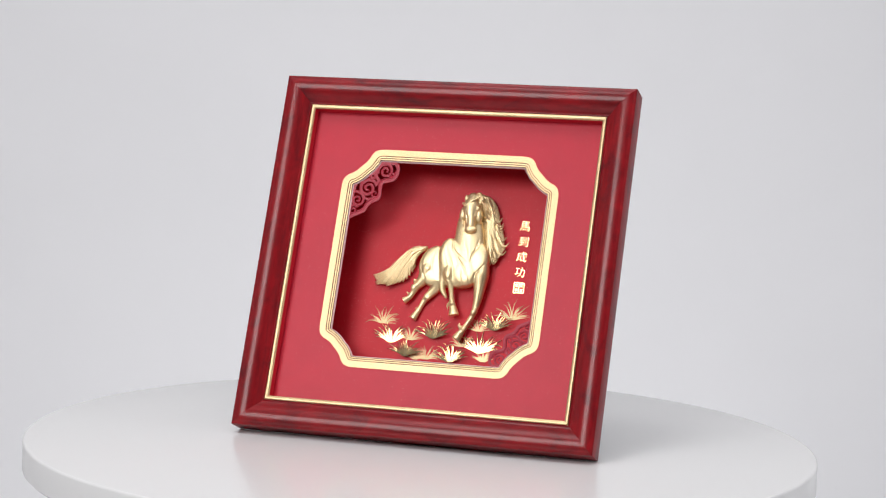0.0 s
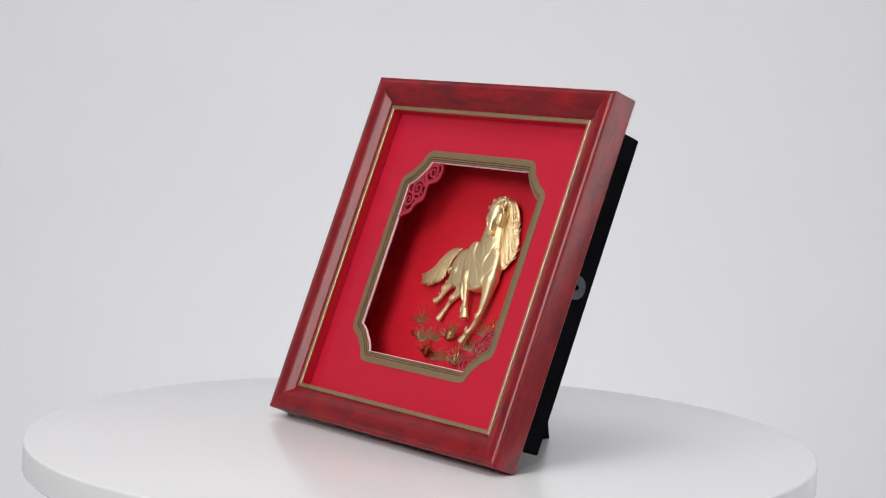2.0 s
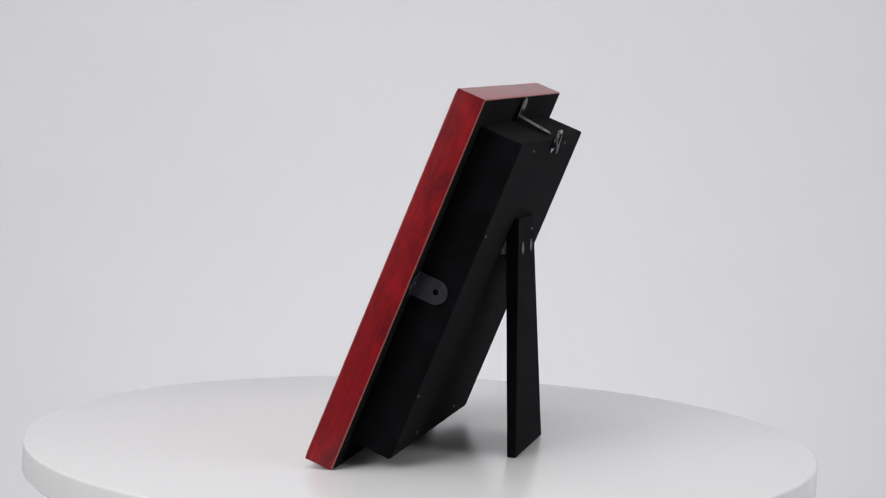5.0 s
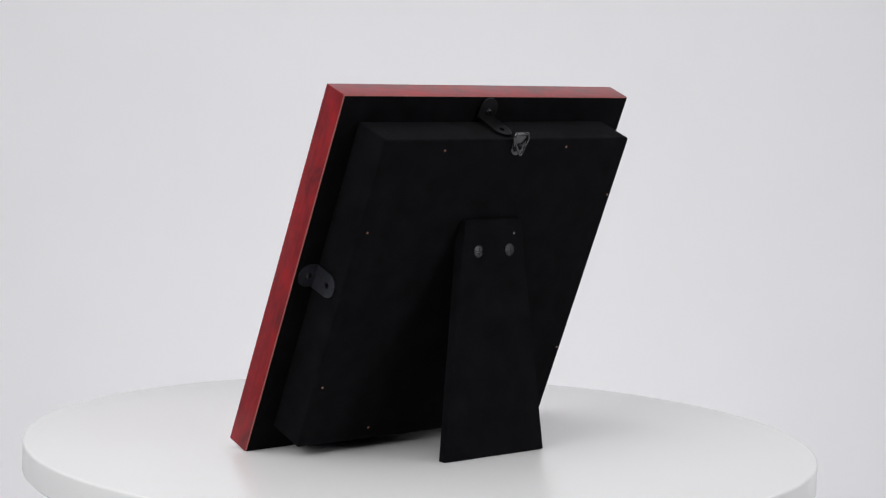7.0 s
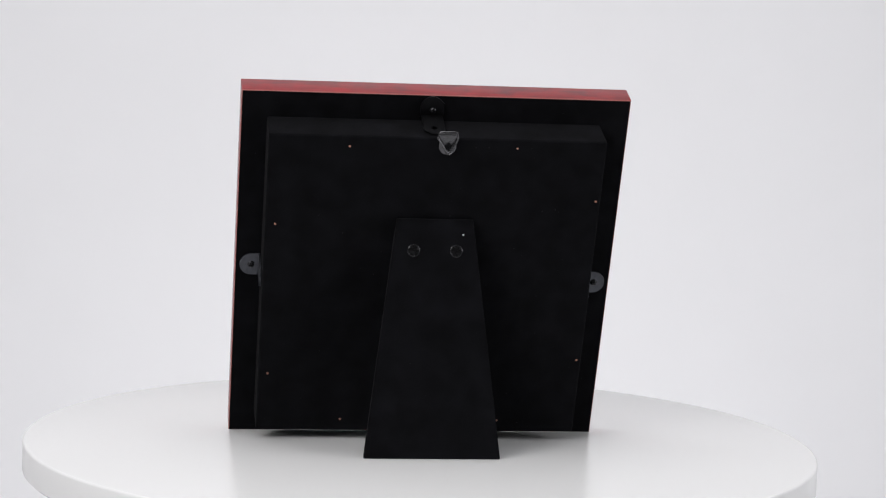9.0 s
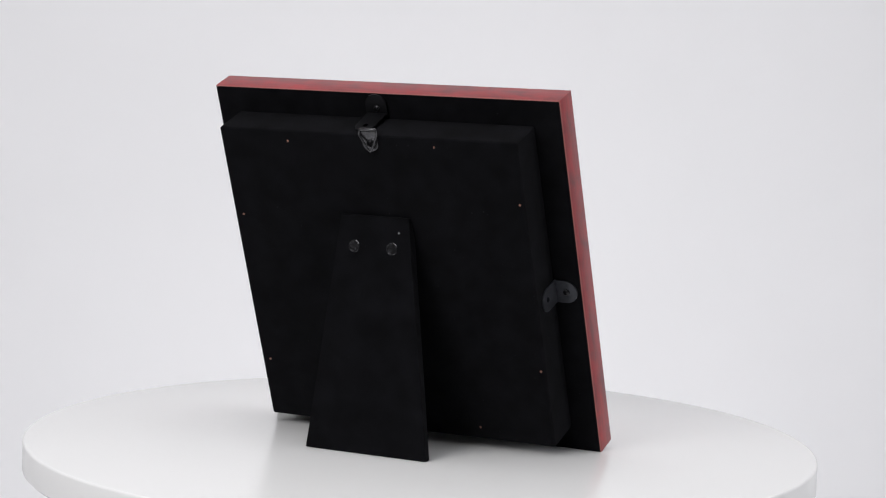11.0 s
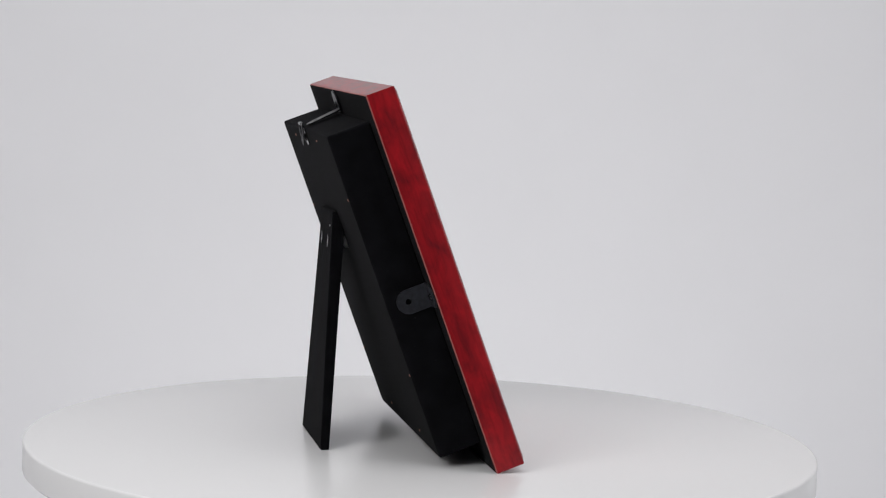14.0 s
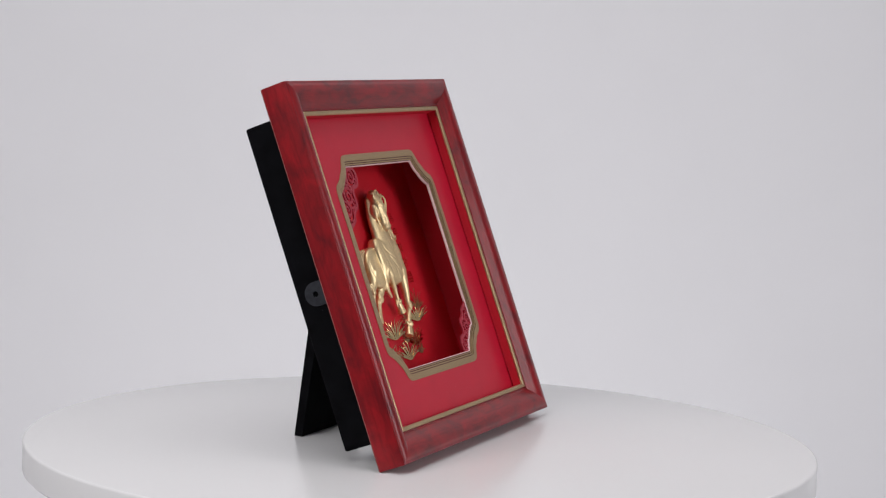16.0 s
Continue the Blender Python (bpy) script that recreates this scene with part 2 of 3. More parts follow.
# ---------------------------------------------------------------- the picture
def rail(profile):
    """A mitred side of the frame: along x, its outer edge at z = 0, profile of (inset, depth)."""
    bm = bmesh.new()
    a = [bm.verts.new((-W / 2 + d, -w, d)) for d, w in profile]
    b = [bm.verts.new((W / 2 - d, -w, d)) for d, w in profile]
    n = len(profile)
    for k in range(n):
        bm.faces.new((a[k], a[(k + 1) % n], b[(k + 1) % n], b[k]))
    bm.faces.new(a)
    bm.faces.new(b[::-1])
    return bm


def quarter(k):
    """The pose that takes the bottom side to side k of the square."""
    return Matrix.Translation((0, 0, W / 2)) @ Matrix.Rotation(k * math.pi / 2, 4, "Y") @ Matrix.Translation((0, 0, -W / 2))


def octo(inset):
    """The loop of the ornamental opening, in metres from its middle: notched, rounded corners."""
    q = [(0.0, 0.0870), (0.030, 0.0870), (0.0560, 0.0870), (0.0600, 0.0866), (0.0632, 0.0853), (0.0655, 0.0828), (0.0670, 0.0796), (0.0692, 0.0762), (0.0728, 0.0728)]
    q = q + [(y, x) for x, y in q[-2::-1]]
    loop = []
    for k in range(4):
        c, s = round(math.cos(-k * math.pi / 2)), round(math.sin(-k * math.pi / 2))
        loop += [(c * x - s * y, s * x + c * y) for x, y in q[:-1]]
    n = len(loop)
    out = []
    for i in range(n):
        (ax, ay), (bx, by) = loop[i - 1], loop[(i + 1) % n]
        dx, dy = bx - ax, by - ay
        l = math.hypot(dx, dy)
        out.append((loop[i][0] + dy / l * inset, loop[i][1] - dx / l * inset))
    return out


def ring(outer, inner, w0, w1, thick=0.0):
    """A flat or sloping band between two loops; depth w0 at the outer one, w1 at the inner."""
    bm = bmesh.new()
    z = W / 2
    a = [bm.verts.new((x, -w0, z + y)) for x, y in outer]
    b = [bm.verts.new((x, -w1, z + y)) for x, y in inner]
    n = len(a)
    for k in range(n):
        bm.faces.new((a[k], a[(k + 1) % n], b[(k + 1) % n], b[k]))
    if thick:
        c = [bm.verts.new((x, -w0 + thick, z + y)) for x, y in outer]
        d = [bm.verts.new((x, -w1 + thick, z + y)) for x, y in inner]
        for k in range(n):
            j = (k + 1) % n
            bm.faces.new((c[k], d[k], d[j], c[j]))
            bm.faces.new((a[k], c[k], c[j], a[j]))
            bm.faces.new((b[k], b[j], d[j], d[k]))
    return bm


MAT_W, PANEL_W, BOX_W = 0.0074, -0.0236, -0.0318


def build_mat(frame_ob):
    o = [octo(k) for k in (0, 0.0050, 0.0056, 0.0066, 0.0072, 0.0081, 0.0086, 0.0093)]
    square = [(x / max(abs(x), abs(y)) * 0.1182, y / max(abs(x), abs(y)) * 0.1182) for x, y in o[0]]
    part("mat_board", ring(square, o[0], MAT_W, MAT_W, 0.0012), M_MAT, frame_ob, "red paper mat board")
    e = 0.0004
    part("gold_border", ring(o[0], o[1], MAT_W + e, MAT_W + e, 0.0014), M_FOIL, frame_ob, "broad gold foil border")
    part("border_groove", ring(o[1], o[2], MAT_W - e, MAT_W - e, 0.0010), M_GROOVE, frame_ob, "thin brown-red line")
    part("gold_line", ring(o[2], o[3], MAT_W + 0.0001, MAT_W, 0.0012), M_FOIL, frame_ob)
    part("border_groove", ring(o[3], o[4], MAT_W - 2 * e, MAT_W - 2 * e, 0.0010), M_GROOVE, frame_ob)
    part("gold_line", ring(o[4], o[5], MAT_W - 0.0004, MAT_W - 0.0005, 0.0012), M_FOIL, frame_ob)
    part("border_groove", ring(o[5], o[6], MAT_W - 0.0012, MAT_W - 0.0012, 0.0010), M_GROOVE, frame_ob)
    part("cut_edge", ring(o[6], o[7], MAT_W - 0.0009, MAT_W - 0.0018, 0.0010), M_EDGE, frame_ob, "pale pink cut card edge")


def build_recess(frame_ob):
    h, z = 0.1075, W / 2
    t = 0.0012
    wf, wb = MAT_W - 0.0030, PANEL_W
    part("back_panel", block(-h - t, h + t, -PANEL_W, -PANEL_W + 0.002, z - h - t, z + h + t), M_PANEL, frame_ob, "bright red paper back panel")
    part("recess_wall", block(-h - t, -h, -wf, -wb, z - h, z + h), M_RECESS, frame_ob, "deep red paper recess wall")
    part("recess_wall", block(h, h + t, -wf, -wb, z - h, z + h), M_RECESS, frame_ob)
    part("recess_wall", block(-h - t, h + t, -wf, -wb, z + h, z + h + t), M_RECESS, frame_ob)
    part("recess_wall", block(-h - t, h + t, -wf, -wb, z - h - t, z - h), M_RECESS, frame_ob)


def build_mouldings(frame_ob):
    wood = [(-0.0006, 0.0010), (-0.0006, 0.0203), (-0.0003, 0.0209), (0.0004, 0.0212), (0.0012, 0.0212), (0.0016, 0.0214), (0.0026, 0.0220), (0.0040, 0.0223), (0.0058, 0.0225),
            (0.0078, 0.0224), (0.0098, 0.0220), (0.0116, 0.0213), (0.0134, 0.0203), (0.0150, 0.0192), (0.0165, 0.0180), (0.0178, 0.0170), (0.0188, 0.0164), (0.0196, 0.0162),
            (0.0199, 0.0164), (0.0206, 0.0165), (0.0210, 0.0161), (0.0210, 0.0040), (0.0190, 0.0006)]
    lip = [(0.0211, 0.0120), (0.0211, 0.0164), (0.0214, 0.0167), (0.0219, 0.0168), (0.0230, 0.0165), (0.0239, 0.0163), (0.0242, 0.0160), (0.0243, 0.0156), (0.0243, 0.0149), (0.0236, 0.0145)]
    spacer = [(0.0244, 0.0080), (0.0242, 0.0147), (0.0237, 0.0143), (0.0232, 0.0080)]
    back = [(0.0, 0.0), (0.0, 0.0006), (0.0250, 0.0008), (0.0250, 0.0003), (0.0192, 0.0)]
    worn = [(-0.0006, 0.0010), (-0.0001, 0.0001), (0.0004, 0.0007)]
    first = {}
    for k, where in enumerate(("bottom", "side", "top", "side")):
        for name, prof, mat, label in (("moulding", wood, M_WOOD, "glossy mahogany-red moulding with dark grain"),
                                       ("gilt_slip", lip, M_LIP, "narrow gilt inner slip"), ("back_strip", back, M_BLACK, "black painted back of the moulding"),
                                       ("spacer", spacer, M_RECESS, "dark red paper-faced spacer behind the slip"), ("worn_edge", worn, M_RAWEDGE, "pale worn back edge")):
            if name not in first:
                ob = part(name, rail(prof), mat, frame_ob, label)
                if mat is M_WOOD or mat is M_LIP:
                    ob.data.shade_smooth()
                    ob.data.set_sharp_from_angle(angle=radians(38))
                first[name] = ob.data
            else:
                ob = new(name, first[name])
                ob.parent = frame_ob
            ob.matrix_basis = quarter(k)


def build_clouds(frame_ob):
    edge = [(-47.5, 218), (-44.2, 214), (-43.8, 209), (-46.0, 204.2), (-50.8, 202.4), (-54.8, 201.2), (-56.2, 196.5), (-55.6, 191), (-57.2, 187.2),
            (-61.8, 185.0), (-65.0, 181.6), (-66.8, 177.6), (-71.0, 175.2), (-75.0, 173.4), (-79.0, 170.6)]
    front = (MAT_W - 0.0018) * 1000

    def swirl(bm, x, v, r, a0, turns, flip, half=1.0):
        pts = []
        n = int(turns * 10)
        for k in range(n + 1):
            s = k / n
            a = radians(a0) + flip * s * turns * 2 * math.pi
            q = r * (1 - 0.86 * s)
            pts.append((x + q * math.cos(a), v + q * math.sin(a), half * (1 - 0.35 * s)))
        ribbon(bm, pts, front - 0.15, 1.0, 0.25, 3)

    bm = bmesh.new()
    ribbon(bm, [(x, v, 1.25) for x, v in edge], front, 1.2, 0.15, 5)
    ribbon(bm, [(x * 0.985 - 2.0, v + 1.6, 0.5) for x, v in edge[2:-2]], front - 0.1, 1.0, 0.2, 4)
    swirl(bm, -53.5, 210.3, 6.6, 200, 1.7, -1, 1.15)
    swirl(bm, -66.0, 195.8, 7.4, 20, 1.8, 1, 1.25)
    swirl(bm, -73.2, 186.0, 5.4, 60, 1.5, -1, 1.0)
    swirl(bm, -75.5, 177.5, 4.2, 40, 1.4, 1, 0.9)
    swirl(bm, -60.0, 191.6, 3.6, 10, 1.2, -1, 0.8)
    swirl(bm, -49.0, 206.6, 2.8, 0, 1.1, 1, 0.7)
    ribbon(bm, [(-47.5, 216.8, 1.3), (-56, 217.0, 1.5), (-63, 209, 1.8), (-70, 205.5, 1.6), (-76.5, 199, 1.6), (-78, 188, 1.3), (-78.5, 173, 1.1)], front, 1.2, 0.1, 5)
    ribbon(bm, [(-60.5, 213, 1.3), (-61, 206, 1.4), (-58, 202.5, 1.2), (-60, 199, 0.9)], front - 0.1, 1.0, 0.2, 5)
    ribbon(bm, [(-63.5, 211, 0.9), (-65.5, 206, 1.0), (-62, 203.5, 0.8)], front - 0.1, 1.0, 0.2, 5)
    ribbon(bm, [(-72.5, 203, 1.0), (-71, 192, 1.1), (-66, 187, 1.0), (-61, 188, 0.7)], front - 0.1, 1.0, 0.2, 5)
    ribbon(bm, [(-77.5, 193, 0.9), (-74, 192.4, 0.9), (-70, 190, 0.6)], front - 0.1, 1.0, 0.2, 5)
    one = part("cloud_fretwork", bm, M_CLOUD, frame_ob, "rose-red card fretwork of curling clouds")
    two = new("cloud_fretwork", one.data)
    two.parent = frame_ob
    tagged(two, "rose-red card fretwork of curling clouds")
    corner = Matrix.Translation((-0.0785, 0, 0.217))
    two.matrix_basis = Matrix.Translation((0, 0, W)) @ Matrix.Rotation(math.pi, 4, "Y") @ corner @ Matrix.Diagonal((0.82, 1, 0.80, 1)) @ corner.inverted()


def build_grass(frame_ob):
    rng = random.Random(5)
    # x, v, half spread in degrees, longest blade, blades, half width of a blade, polished or fine, sideways slope of the foil
    tufts = [(-47.4, 96.2, 78, 12.9, 21, 0.27, 0, 0), (-38.8, 82.4, 66, 14.0, 22, 0.5, 1, 0), (-23.4, 84.4, 74, 10.7, 18, 0.27, 0, 0),
             (-25.2, 71.7, 70, 13.0, 22, 0.5, 1, 0.26), (-4.6, 87.2, 68, 14.9, 24, 0.5, 1, 0.26), (-9.4, 70.3, 78, 11.2, 22, 0.29, 0, 0),
             (10.7, 69.6, 72, 14.4, 22, 0.48, 1, 0.2), (17.9, 82.2, 76, 11.2, 19, 0.27, 0, 0), (32.8, 78.9, 66, 15.9, 24, 0.55, 1, 0),
             (36.5, 71.6, 60, 9.1, 16, 0.42, 0, 0), (29.6, 95.1, 74, 11.2, 21, 0.27, 0, 0), (43.3, 97.0, 66, 14.0, 24, 0.5, 1, 0.26),
             (55.0, 106.3, 74, 13.9, 24, 0.27, 0, 0), (-17.6, 69.6, 70, 8.6, 15, 0.29, 0, 0)]
    for x, v, spread, tall, count, half, dense, slope in tufts:
        bm = bmesh.new()
        wide = tall * (0.30 if dense else 0.16)
        for k in range(count):
            s = (k + 0.5) / count * 2 - 1
            a = radians(s * spread + rng.uniform(-8, 8))
            l = tall * (1.05 - 0.18 * s * s) * (rng.uniform(0.62, 1.1) if k % 3 else rng.uniform(0.95, 1.2))
            bend = (0.10 + 0.55 * rng.random()) * (1 if s > rng.uniform(-0.25, 0.25) else -1)
            px, pv = x + s * wide, v + 0.9 * s * s * dense
            pts = []
            for i in range(6):
                f = i / 5
                pts.append((px, pv, half * (0.95 + 0.55 * f - 1.46 * f * f)))
                q = a + bend * f * f * 2.6
                px += math.sin(q) * l / 5
                pv += math.cos(q) * l / 5
            lift = rng.uniform(0.10, 0.45)
            ribbon(bm, pts, PANEL_W * 1000 + lift, lift - 0.02, 0.06 if dense else 0.02, 3)
        if dense:
            ribbon(bm, [(x - wide * 1.25, v + 1.4, 0.2), (x - wide * 0.6, v + 0.5, 0.9), (x, v + 0.3, 1.2), (x + wide * 0.6, v + 0.5, 0.9), (x + wide * 1.25, v + 1.4, 0.2)],
                   PANEL_W * 1000 + 0.28, 0.26, 0.04, 4)
            for q in bm.verts:
                q.co.y -= max(0.0, (q.co.x - x * 0.001) * slope + abs(slope) * 0.008)
        part("grass_tuft", bm, M_LEAF if dense else M_FOIL, frame_ob, "polished gold foil grass tuft" if dense else "fine matt gold grass blades")


def build_writing(frame_ob):
    for text, x, v in (("\u99ac", 55.8, 180.7), ("\u5230", 56.1, 168.4), ("\u6210", 56.3, 156.2), ("\u529f", 56.3, 144.0)):
        cu = bpy.data.curves.new("character", "FONT")
        cu.body, cu.size, cu.extrude, cu.align_x, cu.offset = text, 0.0088, 0.00012, "CENTER", -0.00014
        tmp = new("character", cu)
        dg = bpy.context.evaluated_depsgraph_get()
        me = bpy.data.meshes.new_from_object(tmp.evaluated_get(dg))
        bpy.data.objects.remove(tmp)
        bpy.data.curves.remove(cu)
        vs = np.array([w.co[:] for w in me.vertices])
        mid = (vs.min(0) + vs.max(0)) / 2
        me.transform(Matrix.Translation(-Vector(mid)))
        me.materials.clear()
        me.materials.append(M_LEAF)
        ob = new("character", me)
        ob.parent = frame_ob
        tagged(ob, "gold foil brush character")
        ob.matrix_basis = Matrix.Translation((x * 0.001, -PANEL_W - 0.0002, v * 0.001)) @ Matrix.Rotation(math.pi / 2, 4, "X") @ Matrix.Shear("XY", 4, (0.10, 0.0))
    bm = bmesh.new()
    x, v, h, w = 57.1, 131.5, 4.0, PANEL_W * 1000 + 0.25
    for pts in ([(-h, -h), (h, -h)], [(-h, h), (h, h)], [(-h, -h), (-h, h)], [(h, -h), (h, h)], [(0, -h), (0, h)], [(-3, 2.4), (-1, 2.4)], [(-3, 1.2), (-1, 1.2)],
                [(-2, 3.2), (-2, 0.4)], [(-3, -1), (-1, -1)], [(-3, -2.2), (-1, -2.2)], [(-2, -0.4), (-2, -3.2)], [(1, 2.6), (3, 2.6)], [(1, 1.0), (3, 1.0)],
                [(1.4, 2.6), (1.4, 0.6)], [(1, -1.2), (3, -1.2)], [(1, -3.0), (3, -3.0)], [(2, -1.2), (2, -3)]):
        ribbon(bm, [(x + a, v + b, 0.25) for a, b in pts], w, 0.23, 0, 1)
    part("seal_mark", bm, M_LEAF, frame_ob, "small square gold seal with bars")


def chisel(me):
    """Cut soft creases between the muscles and round the face: (depth, width) in mm, then a line of (x, v)."""
    cuts = [(1, 0.9, (2.8, 170.3), (2.3, 164.3), (3.3, 157.5), (8.1, 152.4), (14.6, 148.2)),
            (0.8, 1, (1.8, 158.3), (8.6, 148.8), (13.6, 142.7), (16.7, 137.1)),
            (0.6, 1, (-2.9, 159), (1.1, 150.6), (4.6, 141.7), (5.2, 134.9)),
            (0.8, 1, (26.8, 168.1), (24.2, 161.1), (19.5, 155.4), (17.8, 148.4)),
            (0.9, 1, (31.7, 149.3), (27.1, 143.6), (22.6, 137), (22.3, 129.3)),
            (0.7, 0.8, (11.6, 140.8), (12.6, 133.6), (14.9, 127.5)),
            (0.6, 0.8, (17.1, 140.3), (18.5, 134), (19.8, 127.8)),
            (0.5, 1, (10.6, 167.1), (14.6, 158.2), (16.5, 151.1)),
            (0.6, 0.9, (22.6, 166), (20.9, 158.6), (18.2, 152.1)),
            (1, 0.6, (8.6, 187.6), (10.4, 182.6), (11.7, 177.2)),
            (1, 0.6, (18.3, 188.1), (17.8, 182.1), (17.4, 177.1)),
            (0.8, 0.5, (6.9, 189.7), (8.4, 190.8), (9.9, 189.5)),
            (0.8, 0.5, (16.7, 189.9), (17.9, 191.3), (19.6, 190.5)),
            (1, 0.5, (11.2, 172.1), (15.1, 171), (18.5, 172.6)),
            (0.7, 0.45, (11.3, 174.9), (12.5, 174.3), (12.9, 173.2)),
            (0.7, 0.45, (18.1, 175.3), (17.1, 174.5), (17, 173.4)),
            (0.8, 1, (-17.6, 155.7), (-20.7, 148.7), (-20.3, 140.1), (-16.3, 131.7)),
            (0.5, 1.2, (-11.4, 154.8), (-12.8, 145.1), (-10.3, 134.8)),
            (0.6, 0.6, (-0.9, 135.9), (0.9, 132.9), (4.2, 132.2), (5.6, 135.4)),
            (0.5, 0.5, (3.9, 131.2), (6.1, 123.7), (7.7, 117.1)),
            (0.5, 0.6, (30.2, 134.4), (29.6, 125.3), (28.5, 117.6)),
            (0.5, 0.6, (-6.9, 123.7), (-9.6, 120.4), (-12.4, 117.9)),
            (0.5, 0.5, (-20.6, 126.9), (-22.8, 123.1), (-24.2, 120.3)),
            (0.5, 0.7, (-3.8, 152.5), (-0.8, 144.5), (-0.2, 137.3)),
            (0.5, 0.5, (7.2, 108.5), (10.5, 107.4), (13.4, 109))]
    co = np.empty(len(me.vertices) * 3)
    no = np.empty(len(me.vertices) * 3)
    me.vertices.foreach_get("co", co)
    me.vertices.foreach_get("normal", no)
    co, no = co.reshape(-1, 3), no.reshape(-1, 3)
    x, v = flatten(co[:, 0] * 1000, co[:, 2] * 1000, -co[:, 1] * 1000)
    push = np.zeros(len(co))
    for depth, width, *line in cuts:
        near = np.full(len(co), 1e9)
        fade = np.zeros(len(co))
        dense = np.array(spline(line, 5))
        for i in range(len(dense) - 1):
            (ax, av), (bx, bv) = dense[i], dense[i + 1]
            l2 = (bx - ax) ** 2 + (bv - av) ** 2
            s = np.clip(((x - ax) * (bx - ax) + (v - av) * (bv - av)) / l2, 0, 1)
            d = np.hypot(x - ax - s * (bx - ax), v - av - s * (bv - av))
            g = (i + s) / (len(dense) - 1)
            fade = np.where(d < near, np.sin(np.pi * (0.12 + 0.76 * g)), fade)
            near = np.minimum(near, d)
        width *= 0.72
        push += fade * depth * (np.exp(-(near / width) ** 2) - 0.08 * np.exp(-((near - 2.4 * width) / width) ** 2))
    front = np.clip(-no[:, 1], 0, 1)
    co[:, 1] += 0.00042 * np.clip(push, -0.2, 1.3) * front
    me.vertices.foreach_set("co", co.reshape(-1))
    me.update()


SLANT = (0.311, -0.261)        # how the relief's forms lean as they come forward, per mm of depth


def flatten(x, v, w):
    """Where a point of the relief lies in the sheet 16 mm behind the frame's back."""
    return x - SLANT[0] * (w + 16), v - SLANT[1] * (w + 16)


def raised(x, v, w):
    return x + SLANT[0] * (w + 16), v + SLANT[1] * (w + 16), w


def build_horse(frame_ob):
    bm = bmesh.new()

    def limb(pts, steps, n, flat, caps):
        tube(bm, [(*raised(x, v, w), r) for x, v, w, r in pts], steps, n, flat, caps)

    def lump(x, v, w, rx, rv, rw, turn):
        egg(bm, *raised(x, v, w), rx, rv, rw, turn, 3.8 if rx > 8 else 2.5)

    # trunk: barrel and haunch, chest, shoulders, breast
    lump(-8.6, 142.1, -20.2, 13.4, 16.4, 5.4, 4)
    lump(-0.6, 140.6, -20.0, 12.4, 14.6, 5.0, 0)
    lump(12.3, 145.4, -18.2, 18.2, 19.5, 6.4, 0)
    lump(2.4, 149.6, -17.4, 9.0, 15.8, 5.4, -10)
    lump(21.6, 147.7, -17.4, 12.0, 15.5, 5.6, 8)
    lump(28.4, 142.4, -17.2, 5.6, 10.4, 4.8, -8)
    lump(15.6, 138.6, -17.2, 11.0, 11.6, 5.8, 0)
    # neck
    limb([(15.1, 146.3, -17.6, 15.4), (15.4, 158.2, -17.2, 13.4), (14.4, 169.1, -17.0, 11.6), (13.5, 179.1, -17.2, 10), (14, 191.1, -17, 7.73)], 4, 28, 0.42, True)
    # head and jaw
    limb([(13.5, 198.4, -13.6, 5), (12.9, 192.8, -12.4, 6.36), (13.2, 187.4, -12, 6), (13.6, 181, -11.8, 4.54), (14.4, 175.5, -11.8, 3.91)], 4, 22, 0.78, True)
    limb([(12.7, 191, -9.9, 3.18), (13.6, 182.8, -9, 2.55), (14.2, 176.9, -9.2, 2.73)], 4, 14, 0.6, True)
    lump(14.7, 173.3, -11.4, 4.36, 3.18, 3.4, 0)
    lump(12.1, 174, -9.4, 1.36, 1.55, 1.2, 0)
    lump(17.5, 174.3, -9.4, 1.36, 1.55, 1.2, 0)
    lump(7.4, 186.1, -13.4, 2.95, 6.36, 3, 8)
    lump(19.8, 185.9, -13.4, 2.95, 6.82, 3, -8)
    lump(8.3, 189.8, -10, 1.36, 1.82, 1.4, 12)
    lump(18.3, 190.4, -10, 1.36, 1.82, 1.4, -12)
    limb([(9.9, 194.5, -11.5, 2.09), (8, 198.1, -10.8, 1.82), (7.6, 201.3, -10.2, 0.36)], 4, 10, 0.7, True)
    limb([(19.4, 195.1, -12.5, 2.27), (20.7, 198.8, -12.4, 2), (19.4, 201.9, -12.2, 0.36)], 4, 10, 0.7, True)
    # hind legs
    limb([(-14.6, 139.1, -20, 6.82), (-18, 130.7, -20, 4.54), (-22.2, 125, -19.8, 3.09), (-24.6, 119.8, -19.6, 2.18), (-26.4, 116.5, -19.4, 2.09)], 4, 14, 0.9, True)
    limb([(-26.8, 116, -19.4, 2.09), (-31, 113, -19.2, 3)], 3, 14, 0.9, False)
    limb([(-22.4, 126.3, -19.8, 2.27), (-24.4, 130.3, -19.6, 1.36)], 3, 8, 1, True)
    limb([(-26.1, 117.4, -19.4, 1.45), (-29.3, 120.4, -19.2, 0.73)], 3, 8, 1, True)
    lump(-23.9, 124.4, -18.8, 2.73, 3.18, 2.4, 30)
    limb([(-5.2, 130.6, -20.4, 6.82), (-6.6, 124.7, -20.8, 4.54), (-10.4, 119.9, -21, 3.36), (-13.9, 115.1, -21.2, 2.55), (-16.3, 110, -21.2, 2), (-17.6, 106.8, -21.2, 2.18)], 4, 14, 0.8, True)
    limb([(-18, 106.3, -21.2, 2.18), (-21.8, 99.3, -21.2, 3.18)], 3, 14, 0.8, False)
    limb([(-17.2, 106.8, -21, 1.55), (-20.1, 107.9, -20.8, 0.82)], 3, 8, 1, True)
